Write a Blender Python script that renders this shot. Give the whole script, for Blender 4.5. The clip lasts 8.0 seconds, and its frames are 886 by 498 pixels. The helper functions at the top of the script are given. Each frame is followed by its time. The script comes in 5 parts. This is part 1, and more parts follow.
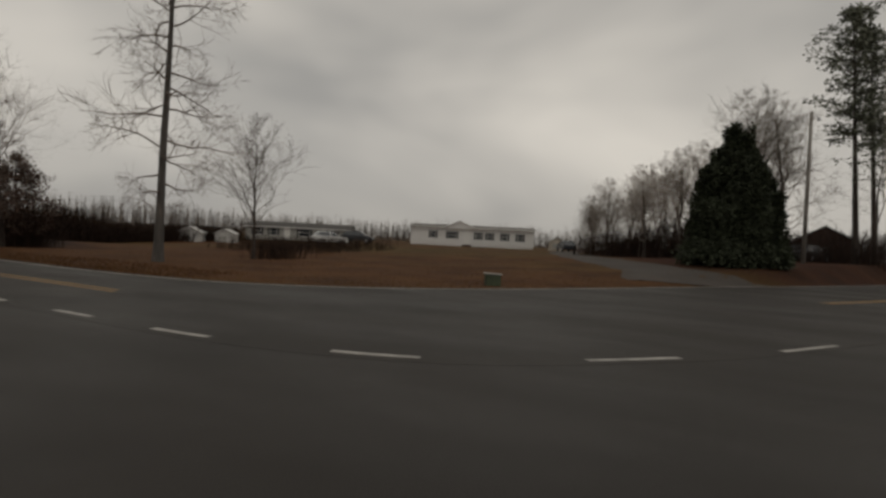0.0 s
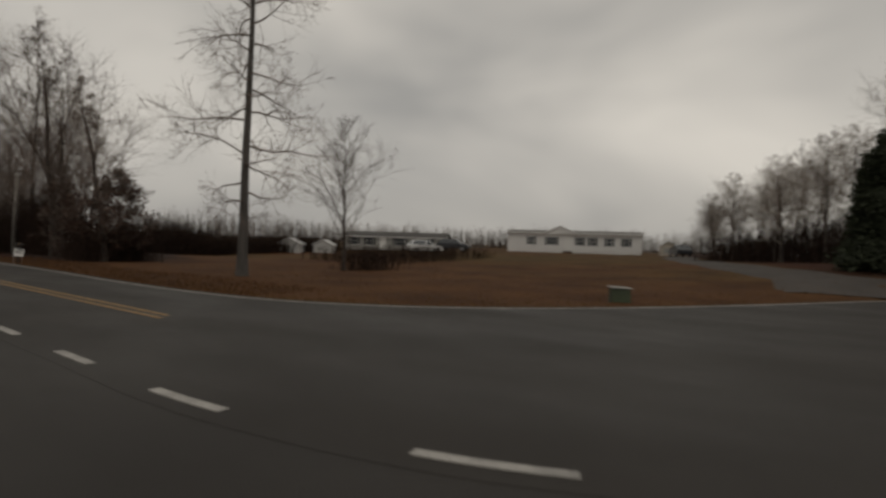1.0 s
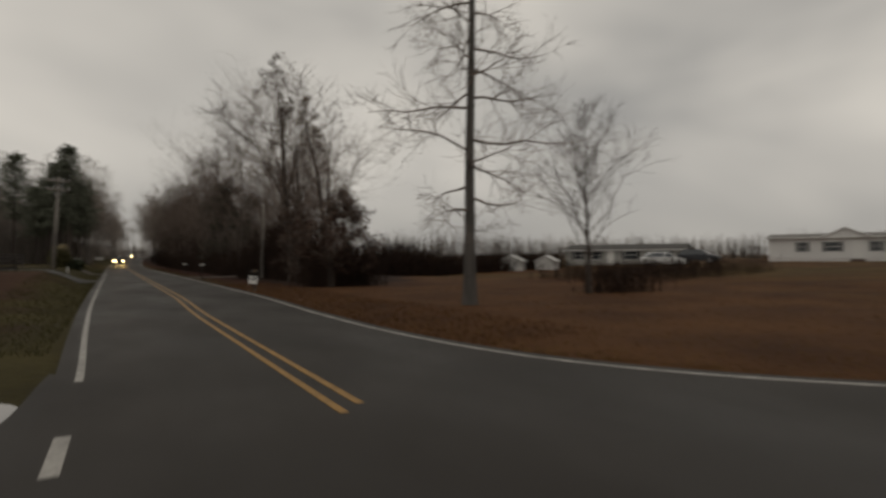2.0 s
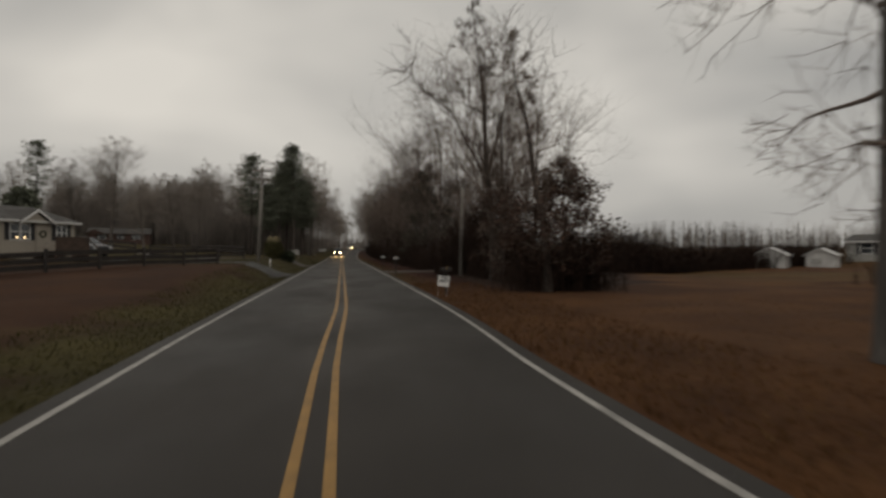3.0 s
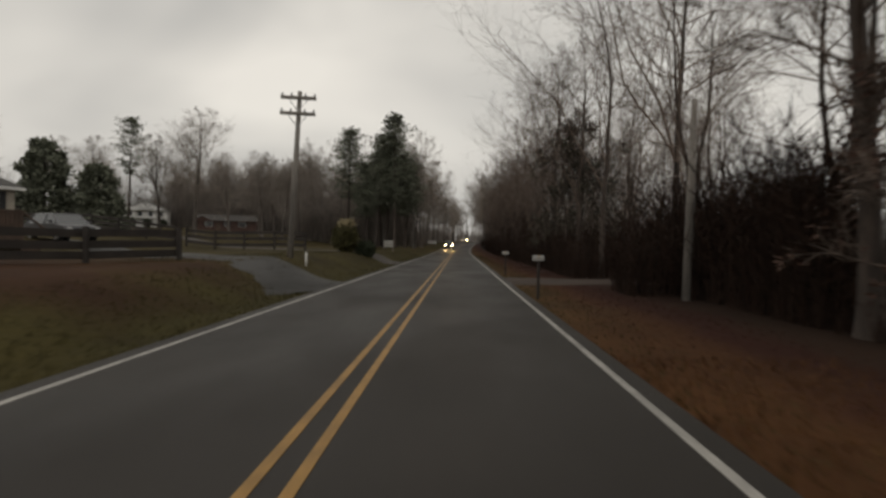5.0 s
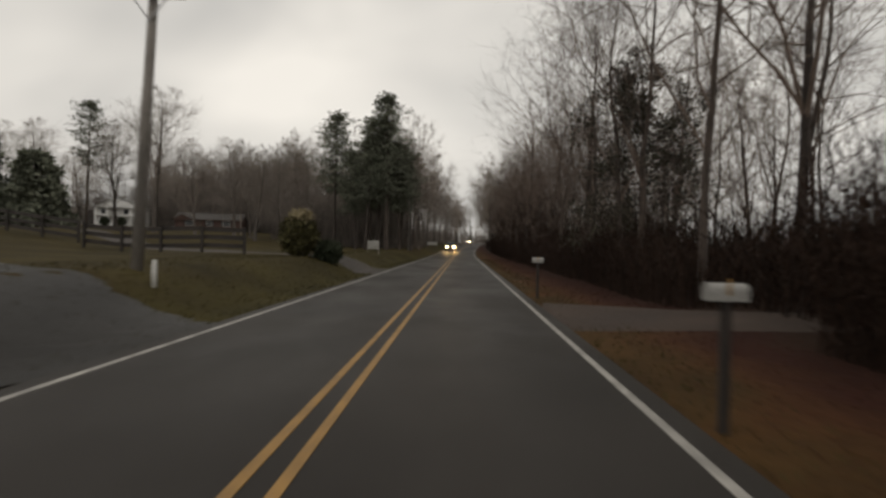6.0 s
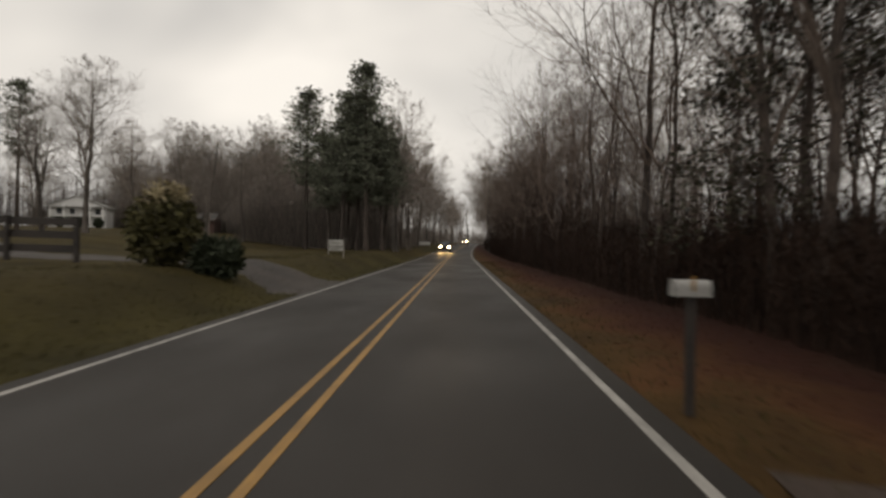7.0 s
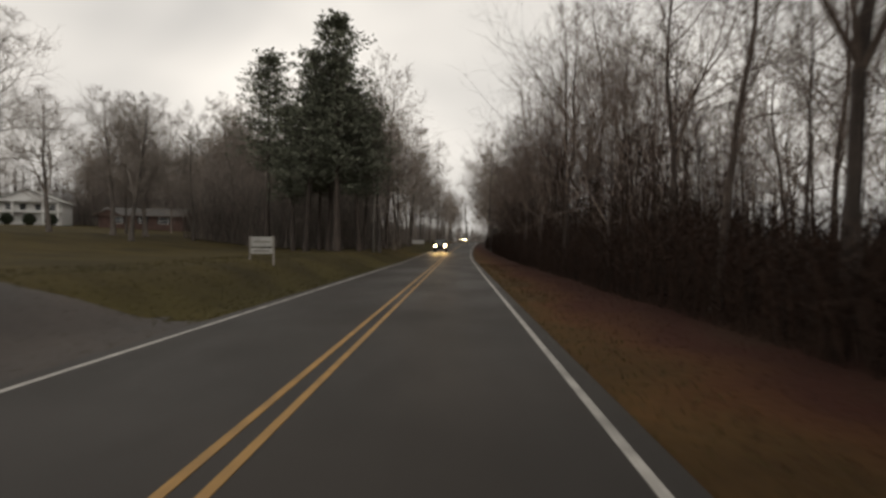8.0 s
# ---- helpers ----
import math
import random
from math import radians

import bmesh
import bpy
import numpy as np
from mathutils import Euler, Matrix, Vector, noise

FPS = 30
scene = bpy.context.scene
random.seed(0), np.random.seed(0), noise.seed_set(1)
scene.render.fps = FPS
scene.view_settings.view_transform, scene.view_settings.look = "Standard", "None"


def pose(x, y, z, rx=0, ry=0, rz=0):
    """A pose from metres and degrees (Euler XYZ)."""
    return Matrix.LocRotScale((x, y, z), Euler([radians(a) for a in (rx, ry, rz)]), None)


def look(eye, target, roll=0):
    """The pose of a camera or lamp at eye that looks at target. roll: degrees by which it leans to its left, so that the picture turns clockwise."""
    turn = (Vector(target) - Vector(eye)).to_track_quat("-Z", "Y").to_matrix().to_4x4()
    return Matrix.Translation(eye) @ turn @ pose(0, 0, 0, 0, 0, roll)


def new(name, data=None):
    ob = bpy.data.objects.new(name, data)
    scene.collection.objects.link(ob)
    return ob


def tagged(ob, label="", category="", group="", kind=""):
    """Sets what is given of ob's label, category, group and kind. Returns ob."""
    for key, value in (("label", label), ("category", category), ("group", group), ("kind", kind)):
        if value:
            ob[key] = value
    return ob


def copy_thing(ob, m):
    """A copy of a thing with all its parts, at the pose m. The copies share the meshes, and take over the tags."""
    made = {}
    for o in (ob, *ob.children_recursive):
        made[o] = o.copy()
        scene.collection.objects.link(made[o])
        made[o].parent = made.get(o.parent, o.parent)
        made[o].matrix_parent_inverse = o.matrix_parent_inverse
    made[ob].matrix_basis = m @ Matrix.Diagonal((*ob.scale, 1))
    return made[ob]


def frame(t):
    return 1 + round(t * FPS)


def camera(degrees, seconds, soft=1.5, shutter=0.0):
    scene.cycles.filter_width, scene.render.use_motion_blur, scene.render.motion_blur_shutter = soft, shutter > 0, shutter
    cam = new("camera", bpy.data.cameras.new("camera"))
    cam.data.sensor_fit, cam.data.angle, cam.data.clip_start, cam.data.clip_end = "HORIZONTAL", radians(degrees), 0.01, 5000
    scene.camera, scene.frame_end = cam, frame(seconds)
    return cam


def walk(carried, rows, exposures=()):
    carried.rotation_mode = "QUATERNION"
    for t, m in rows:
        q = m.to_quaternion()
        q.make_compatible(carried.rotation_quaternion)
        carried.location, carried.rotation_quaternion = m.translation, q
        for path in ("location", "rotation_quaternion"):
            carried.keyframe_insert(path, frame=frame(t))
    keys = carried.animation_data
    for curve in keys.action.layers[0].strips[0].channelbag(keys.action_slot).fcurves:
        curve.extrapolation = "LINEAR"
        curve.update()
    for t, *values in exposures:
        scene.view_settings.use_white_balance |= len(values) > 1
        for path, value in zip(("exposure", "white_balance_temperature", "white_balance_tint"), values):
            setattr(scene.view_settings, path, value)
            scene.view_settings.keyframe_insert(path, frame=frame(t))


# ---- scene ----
cam = camera(76.6, 8.0, soft=2.8, shutter=0.4)
# seconds, eye x, y, z, heading to the right of north, pitch, lean
PATH = [
    (0, -7.776, -1.800, 1.443, 61.87, -0.72, 2.83),
    (0.5, -6.835, -1.253, 1.479, 58.89, -0.71, 1.85),
    (1, -5.183, 0.172, 1.454, 52.17, -0.36, 1.75),
    (1.5, -3.520, 2.330, 1.429, 43.20, -0.58, 1.11),
    (2, -2.220, 5.242, 1.447, 30.55, 0.98, -0.28),
    (2.25, -1.640, 7.020, 1.462, 24.95, 1.25, -0.58),
    (2.6, -0.862, 9.869, 1.493, 17.5, 0.98, -0.53),
    (3, 0.012, 13.333, 1.528, 10.20, 0.22, -0.07),
    (3.5, 0.732, 17.936, 1.540, 3.65, -0.51, 0.57),
    (4, 0.936, 22.801, 1.507, 0.11, -0.68, 1.09),
    (4.5, 1.015, 27.505, 1.459, -1.02, -0.60, 1.06),
    (5.25, 1.090, 35.282, 1.426, -1.84, -0.45, 1.20),
    (6, 1.154, 43.576, 1.419, -1.98, -0.34, 1.27),
    (6.5, 1.214, 49.200, 1.418, -1.90, -0.31, 1.11),
    (7, 1.334, 54.970, 1.398, -1.66, -0.32, 0.73),
    (7.5, 1.480, 60.865, 1.442, -1.58, -0.31, 0.40),
    (8, 1.575, 66.578, 1.459, -1.59, -0.47, 0.60),
]


def facing(x, y, z, heading, pitch, lean):
    a, b = radians(heading), radians(pitch)
    return look((x, y, z), (x + math.sin(a) * math.cos(b), y + math.cos(a) * math.cos(b), z + math.sin(b)), lean)


walk(cam, [(t, facing(*row)) for t, *row in PATH],
     exposures=[(0.0, -0.05, 6700, 10), (2.0, -0.03, 6700, 10), (3.5, 0.1, 6580, 9.5), (4.5, 0.22, 6580, 9.5), (6.0, 0.45, 6580, 10), (7.0, 0.56, 6650, 11), (8.0, 0.64, 6620, 11)])

# ---- sky and sun: low overcast ----
world = bpy.data.worlds.new("overcast")
scene.world = world
world.use_nodes = True
wt = world.node_tree
wt.nodes.clear()


def wn(kind, **values):
    n = wt.nodes.new(kind)
    for key, value in values.items():
        n.inputs[key].default_value = value
    return n


w_out = wn("ShaderNodeOutputWorld")
w_bg = wn("ShaderNodeBackground")
w_sky = wn("ShaderNodeTexSky")
w_sky.sky_type = "NISHITA"
w_sky.sun_disc = False
w_sky.sun_elevation, w_sky.sun_rotation = radians(38), radians(200)
w_sky.dust_density, w_sky.air_density = 4.0, 1.0
w_tc = wn("ShaderNodeTexCoord")
w_map = wn("ShaderNodeMapping")
w_map.inputs["Scale"].default_value = (1.3, 1.3, 2.6)
w_noise = wn("ShaderNodeTexNoise", Scale=1.5, Detail=3.0, Roughness=0.45, Distortion=0.3)
w_ramp = wn("ShaderNodeValToRGB")
w_ramp.color_ramp.elements[0].position, w_ramp.color_ramp.elements[0].color = 0.3, (0.60, 0.61, 0.62, 1)
w_ramp.color_ramp.elements[1].position, w_ramp.color_ramp.elements[1].color = 0.72, (1.18, 1.16, 1.12, 1)
w_grey = wn("ShaderNodeHueSaturation", Saturation=0.06)
w_flat = wn("ShaderNodeMix")
w_flat.data_type = "RGBA"
w_flat.inputs["Factor"].default_value = 0.88
w_flat.inputs["B"].default_value = (5.0, 4.85, 4.6, 1)
w_mul = wn("ShaderNodeMix")
w_mul.data_type, w_mul.blend_type = "RGBA", "MULTIPLY"
w_mul.inputs["Factor"].default_value = 1.0
wl = wt.links.new
wl(w_tc.outputs["Generated"], w_map.inputs["Vector"])
wl(w_map.outputs["Vector"], w_noise.inputs["Vector"])
wl(w_noise.outputs["Fac"], w_ramp.inputs["Fac"])
wl(w_sky.outputs["Color"], w_grey.inputs["Color"])
wl(w_grey.outputs["Color"], w_flat.inputs["A"])
wl(w_flat.outputs["Result"], w_mul.inputs["A"])
wl(w_ramp.outputs["Color"], w_mul.inputs["B"])
wl(w_mul.outputs["Result"], w_bg.inputs["Color"])
w_bg.inputs["Strength"].default_value = 0.115
wl(w_bg.outputs["Background"], w_out.inputs["Surface"])

sun = new("sun", bpy.data.lights.new("sun", "SUN"))
sun.data.energy, sun.data.angle, sun.data.color = 0.3, radians(40), (1.0, 0.96, 0.9)
sun.matrix_world = look((0, 0, 50), (12, 20, 0))


# ---- materials ----
def material(name, colour, rough=0.8, dark=0.6, scale=3.0, fine=40.0, bump=0.2, metal=0.0, vary=0.0, spec=0.5, stretch=(1, 1, 1), coords="Object"):
    """A surface with stains at one scale and grain at a finer one."""
    m = bpy.data.materials.new(name)
    m.use_nodes = True
    nt = m.node_tree
    p = nt.nodes["Principled BSDF"]
    link = nt.links.new
    tc = nt.nodes.new("ShaderNodeTexCoord")
    mp = nt.nodes.new("ShaderNodeMapping")
    mp.inputs["Scale"].default_value = stretch
    link(tc.outputs[coords], mp.inputs["Vector"])
    a = nt.nodes.new("ShaderNodeTexNoise")
    a.inputs["Scale"].default_value, a.inputs["Detail"].default_value = scale, 4
    b = nt.nodes.new("ShaderNodeTexNoise")
    b.inputs["Scale"].default_value, b.inputs["Detail"].default_value = fine, 3
    link(mp.outputs["Vector"], a.inputs["Vector"])
    link(mp.outputs["Vector"], b.inputs["Vector"])
    ra = nt.nodes.new("ShaderNodeValToRGB")
    ra.color_ramp.elements[0].position, ra.color_ramp.elements[1].position = 0.32, 0.68
    ra.color_ramp.elements[0].color = (*[c * dark for c in colour], 1)
    ra.color_ramp.elements[1].color = (*[min(c * (2 - dark) * 0.85, 0.9) for c in colour], 1)
    link(a.outputs["Fac"], ra.inputs["Fac"])
    mx = nt.nodes.new("ShaderNodeMix")
    mx.data_type, mx.blend_type = "RGBA", "OVERLAY"
    mx.inputs["Factor"].default_value = 0.45
    link(ra.outputs["Color"], mx.inputs["A"])
    link(b.outputs["Fac"], mx.inputs["B"])
    last = mx.outputs["Result"]
    if vary:
        oi = nt.nodes.new("ShaderNodeObjectInfo")
        mr = nt.nodes.new("ShaderNodeMapRange")
        mr.inputs["To Min"].default_value, mr.inputs["To Max"].default_value = 1 - vary, 1 + vary
        hs = nt.nodes.new("ShaderNodeHueSaturation")
        link(oi.outputs["Random"], mr.inputs["Value"])
        link(mr.outputs["Result"], hs.inputs["Value"])
        link(last, hs.inputs["Color"])
        last = hs.outputs["Color"]
    link(last, p.inputs["Base Color"])
    p.inputs["Roughness"].default_value = rough
    p.inputs["Metallic"].default_value = metal
    p.inputs["Specular IOR Level"].default_value = spec
    if bump:
        bp = nt.nodes.new("ShaderNodeBump")
        bp.inputs["Strength"].default_value, bp.inputs["Distance"].default_value = bump, 0.03
        link(b.outputs["Fac"], bp.inputs["Height"])
        link(bp.outputs["Normal"], p.inputs["Normal"])
    return m


def leafy(name, colour, spread=0.5, rough=0.7):
    """Foliage whose clumps differ a little from one another."""
    m = bpy.data.materials.new(name)
    m.use_nodes = True
    nt = m.node_tree
    p = nt.nodes["Principled BSDF"]
    g = nt.nodes.new("ShaderNodeNewGeometry")
    r = nt.nodes.new("ShaderNodeValToRGB")
    r.color_ramp.elements[0].color = (*[c * (1 - spread) for c in colour], 1)
    r.color_ramp.elements[1].color = (*[c * (1 + spread) for c in colour], 1)
    nt.links.new(g.outputs["Random Per Island"], r.inputs["Fac"])
    nt.links.new(r.outputs["Color"], p.inputs["Base Color"])
    p.inputs["Roughness"].default_value = rough
    p.inputs["Specular IOR Level"].default_value = 0.2
    return m


def glowing(name, colour, strength):
    m = bpy.data.materials.new(name)
    m.use_nodes = True
    p = m.node_tree.nodes["Principled BSDF"]
    p.inputs["Base Color"].default_value = (*colour, 1)
    p.inputs["Emission Color"].default_value = (*colour, 1)
    p.inputs["Emission Strength"].default_value = strength
    return m


def glassy(name, colour=(0.03, 0.035, 0.04), rough=0.06):
    m = bpy.data.materials.new(name)
    m.use_nodes = True
    p = m.node_tree.nodes["Principled BSDF"]
    p.inputs["Base Color"].default_value = (*colour, 1)
    p.inputs["Roughness"].default_value = rough
    p.inputs["Specular IOR Level"].default_value = 0.8
    return m


def ground_material():
    """Winter grass: rust-brown field, olive verge, leaf litter and red clay under the wood, each with ragged borders."""
    m = bpy.data.materials.new("winter_ground")
    m.use_nodes = True
    nt = m.node_tree
    p = nt.nodes["Principled BSDF"]
    link = nt.links.new
    geo = nt.nodes.new("ShaderNodeNewGeometry")
    sep = nt.nodes.new("ShaderNodeSeparateXYZ")

    def noise_at(scale, detail=4.0):
        n = nt.nodes.new("ShaderNodeTexNoise")
        n.inputs["Scale"].default_value, n.inputs["Detail"].default_value = scale, detail
        link(geo.outputs["Position"], n.inputs["Vector"])
        return n

    def math_node(op, a, b):
        n = nt.nodes.new("ShaderNodeMath")
        n.operation = op
        for i, s in enumerate((a, b)):
            if isinstance(s, (int, float)):
                n.inputs[i].default_value = s
            else:
                link(s, n.inputs[i])
        return n.outputs[0]

    def band(value, lo, hi):
        n = nt.nodes.new("ShaderNodeMapRange")
        n.interpolation_type = "SMOOTHSTEP"
        n.inputs["From Min"].default_value, n.inputs["From Max"].default_value = lo, hi
        link(value, n.inputs["Value"])
        return n.outputs["Result"]

    def ramp(fac, low, high, lo=0.3, hi=0.7):
        n = nt.nodes.new("ShaderNodeValToRGB")
        n.color_ramp.elements[0].position, n.color_ramp.elements[1].position = lo, hi
        n.color_ramp.elements[0].color, n.color_ramp.elements[1].color = (*low, 1), (*high, 1)
        link(fac, n.inputs["Fac"])
        return n.outputs["Color"]

    def blend(fac, a, b):
        n = nt.nodes.new("ShaderNodeMix")
        n.data_type = "RGBA"
        link(fac, n.inputs["Factor"])
        link(a, n.inputs["A"])
        link(b, n.inputs["B"])
        return n.outputs["Result"]

    wide, mid, fine = noise_at(0.06), noise_at(0.35, 8.0), noise_at(9.0, 6.0)
    link(geo.outputs["Position"], sep.inputs["Vector"])
    x, y = sep.outputs["X"], sep.outputs["Y"]
    jitter = math_node("MULTIPLY", math_node("SUBTRACT", mid.outputs["Fac"], 0.5), 6.0)
    xj = math_node("ADD", x, jitter)
    yj = math_node("ADD", y, jitter)
    rust = ramp(mid.outputs["Fac"], (0.042, 0.0165, 0.0052), (0.088, 0.038, 0.0122))
    olive = ramp(mid.outputs["Fac"], (0.0225, 0.0190, 0.0045), (0.050, 0.0395, 0.0100))
    clay = ramp(mid.outputs["Fac"], (0.016, 0.0052, 0.003), (0.038, 0.0115, 0.006))
    litter = ramp(mid.outputs["Fac"], (0.011, 0.006, 0.0035), (0.026, 0.013, 0.007))
    # greener towards the middle of the big field
    green = math_node("MULTIPLY", band(xj, 14.0, 34.0), math_node("MULTIPLY", band(wide.outputs["Fac"], 0.35, 0.6), 0.8))
    gold = ramp(mid.outputs["Fac"], (0.041, 0.0270, 0.0070), (0.088, 0.058, 0.0165))
    field = blend(green, rust, gold)
    # the left side turns from rust to olive as one goes north
    soil = ramp(mid.outputs["Fac"], (0.025, 0.0098, 0.0038), (0.052, 0.021, 0.0075))
    left = blend(math_node("MULTIPLY", band(yj, 42.0, 58.0), 0.85), soil, olive)
    left = blend(band(math_node("MULTIPLY", xj, -1.0), 3.6, 6.4), olive, left)
    base = blend(band(x, -2.0, 2.0), left, field)
    edge = math_node("MULTIPLY", band(yj, 38.0, 50.0), math_node("SUBTRACT", 1.0, band(xj, 3.2, 4.6)))
    base = blend(math_node("MULTIPLY", edge, math_node("MULTIPLY", band(x, 1.0, 2.0), 0.45)), base, olive)
    inner = math_node("SUBTRACT", 1.0, band(math_node("SUBTRACT", xj, math_node("MULTIPLY", y, 0.48)), -6.0, -2.0))
    wood = math_node("MULTIPLY", inner, math_node("MULTIPLY", band(yj, 30.0, 40.0), band(xj, 3.6, 5.6)))
    base = blend(wood, base, clay)
    deep = math_node("MULTIPLY", inner, math_node("MULTIPLY", band(yj, 30.0, 40.0), band(xj, 5.4, 7.6)))
    base = blend(deep, base, litter)
    # red-brown leaf litter south of the gravel drive
    south = math_node("SUBTRACT", 1.0, band(math_node("SUBTRACT", yj, math_node("MULTIPLY", xj, 0.36)), -9.0, -6.0))
    south = math_node("MULTIPLY", south, math_node("MULTIPLY", band(xj, 24.0, 30.0), 0.85))
    base = blend(south, base, clay)
    grain = nt.nodes.new("ShaderNodeMix")
    grain.data_type, grain.blend_type = "RGBA", "OVERLAY"
    grain.inputs["Factor"].default_value = 0.42
    link(base, grain.inputs["A"])
    link(fine.outputs["Fac"], grain.inputs["B"])
    link(grain.outputs["Result"], p.inputs["Base Color"])
    p.inputs["Roughness"].default_value = 0.95
    p.inputs["Specular IOR Level"].default_value = 0.15
    bp = nt.nodes.new("ShaderNodeBump")
    bp.inputs["Strength"].default_value, bp.inputs["Distance"].default_value = 0.5, 0.06
    link(fine.outputs["Fac"], bp.inputs["Height"])
    link(bp.outputs["Normal"], p.inputs["Normal"])
    return m


def asphalt_material(name, colour, rough):
    """Damp asphalt: stones, long worn wheel tracks, wetter patches that shine."""
    m = material(name, colour, rough=rough, dark=0.75, scale=0.35, fine=70.0, bump=0.3, spec=0.22)
    nt = m.node_tree
    p = nt.nodes["Principled BSDF"]
    geo = nt.nodes.new("ShaderNodeNewGeometry")
    mp = nt.nodes.new("ShaderNodeMapping")
    mp.inputs["Scale"].default_value = (0.45, 0.2, 1)
    n = nt.nodes.new("ShaderNodeTexNoise")
    n.inputs["Scale"].default_value, n.inputs["Detail"].default_value = 1.0, 5
    r = nt.nodes.new("ShaderNodeMapRange")
    r.inputs["From Min"].default_value, r.inputs["From Max"].default_value = 0.3, 0.7
    r.inputs["To Min"].default_value, r.inputs["To Max"].default_value = rough - 0.1, rough + 0.1
    nt.links.new(geo.outputs["Position"], mp.inputs["Vector"])
    nt.links.new(mp.outputs["Vector"], n.inputs["Vector"])
    nt.links.new(n.outputs["Fac"], r.inputs["Value"])
    nt.links.new(r.outputs["Result"], p.inputs["Roughness"])
    return m


M_GROUND = ground_material()
M_ROAD = asphalt_material("damp_asphalt", (0.0265, 0.0226, 0.0192), 0.62)
M_SIDE = asphalt_material("worn_asphalt", (0.025, 0.0215, 0.0185), 0.6)
M_DRIVE = asphalt_material("wet_driveway", (0.024, 0.022, 0.020), 0.62)
M_GRAVEL = material("wet_gravel", (0.036, 0.027, 0.021), 0.8, 0.6, 0.6, 30, 0.5)
M_DIRT = material("pale_dirt", (0.036, 0.021, 0.013), 0.9, 0.65, 0.5, 14, 0.4)
M_WHITE = material("worn_white_paint", (0.29, 0.275, 0.25), 0.6, 0.62, 3, 30, 0.1)
M_YELLOW = material("worn_yellow_paint", (0.27, 0.145, 0.03), 0.6, 0.7, 3, 30, 0.1)
M_BARK = material("wet_grey_bark", (0.060, 0.045, 0.036), 0.9, 0.55, 4, 26, 0.6, vary=0.3, stretch=(1, 1, 0.25))
# far bark and twigs are paler than near ones: distance haze painted in
M_FARBARK = material("hazed_far_bark", (0.110, 0.093, 0.080), 0.9, 0.6, 4, 26, 0.4, vary=0.3, stretch=(1, 1, 0.25))
M_FARTWIG = material("hazed_far_twigs", (0.235, 0.200, 0.170), 0.9, 0.7, 2, 20, 0.0, vary=0.3)
M_PALEBARK = material("pale_grey_bark", (0.078, 0.069, 0.061), 0.9, 0.6, 4, 26, 0.5, stretch=(1, 1, 0.25))
M_TWIG = material("bare_twigs", (0.126, 0.094, 0.074), 0.9, 0.7, 2, 20, 0.0, vary=0.35)
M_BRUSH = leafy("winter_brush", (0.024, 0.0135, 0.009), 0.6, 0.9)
# wood colour raised well above real stems to paint in distant haze
M_FARWOOD = leafy("hazed_winter_wood", (0.215, 0.186, 0.163), 0.5, 0.9)
# needles lifted to a pale grey-green, haze included in the colour
M_PINE = leafy("hazed_pine_needles", (0.128, 0.136, 0.100), 0.5)
M_CEDAR = leafy("cedar_sprays", (0.036, 0.043, 0.025), 0.4)
M_IVY = leafy("dull_evergreen_leaves", (0.040, 0.037, 0.024), 0.45)
M_OAKLEAF = leafy("dead_oak_leaves", (0.060, 0.034, 0.024), 0.6)
M_GRASS = leafy("dry_grass", (0.078, 0.036, 0.0120), 0.4)
M_FIELD = leafy("golden_dry_grass", (0.108, 0.060, 0.019), 0.35)
M_LITTER = leafy("red_leaf_litter", (0.040, 0.016, 0.009), 0.5)
M_VERGE = leafy("green_grass", (0.042, 0.0365, 0.0108), 0.4)
M_BUSH = leafy("evergreen_shrub", (0.062, 0.056, 0.022), 0.6)
M_PLUME = leafy("pale_plumes", (0.30, 0.25, 0.15), 0.3)
M_POLE = material("weathered_pole", (0.21, 0.19, 0.168), 0.9, 0.65, 3, 30, 0.4, stretch=(1, 1, 0.2))
M_FENCE = material("dark_wet_wood", (0.024, 0.018, 0.014), 0.75, 0.6, 3, 30, 0.4, stretch=(0.3, 1, 1))
M_SIDING = material("white_vinyl_siding", (0.74, 0.73, 0.71), 0.55, 0.9, 0.8, 12, 0.05)
M_BEIGE = material("cream_vinyl_siding", (0.46, 0.41, 0.34), 0.55, 0.88, 0.8, 12, 0.05)
for m_siding in (M_SIDING, M_BEIGE):
    nt_ = m_siding.node_tree
    wave = nt_.nodes.new("ShaderNodeTexWave")
    wave.wave_type, wave.bands_direction, wave.wave_profile = "BANDS", "Z", "SAW"
    wave.inputs["Scale"].default_value = 1.4
    tc_ = nt_.nodes.new("ShaderNodeTexCoord")
    bump_ = nt_.nodes.new("ShaderNodeBump")
    bump_.inputs["Strength"].default_value, bump_.inputs["Distance"].default_value = 0.6, 0.03
    nt_.links.new(tc_.outputs["Object"], wave.inputs["Vector"])
    nt_.links.new(wave.outputs["Fac"], bump_.inputs["Height"])
    nt_.links.new(bump_.outputs["Normal"], nt_.nodes["Principled BSDF"].inputs["Normal"])
M_ROOF = material("grey_shingle_roof", (0.055, 0.050, 0.046), 0.9, 0.7, 1.5, 20, 0.4)
M_GREYROOF = material("weathered_grey_roof", (0.16, 0.15, 0.138), 0.9, 0.7, 1.5, 20, 0.3)
M_BRICK = material("red_brick_wall", (0.075, 0.042, 0.033), 0.9, 0.7, 1.5, 24, 0.3)
M_DARK = material("black_shutter", (0.022, 0.022, 0.024), 0.6, 0.7, 3, 30, 0.05)
M_TRIM = material("white_trim", (0.76, 0.75, 0.72), 0.5, 0.9, 2, 20, 0.05)
M_PANE = glassy("window_glass")
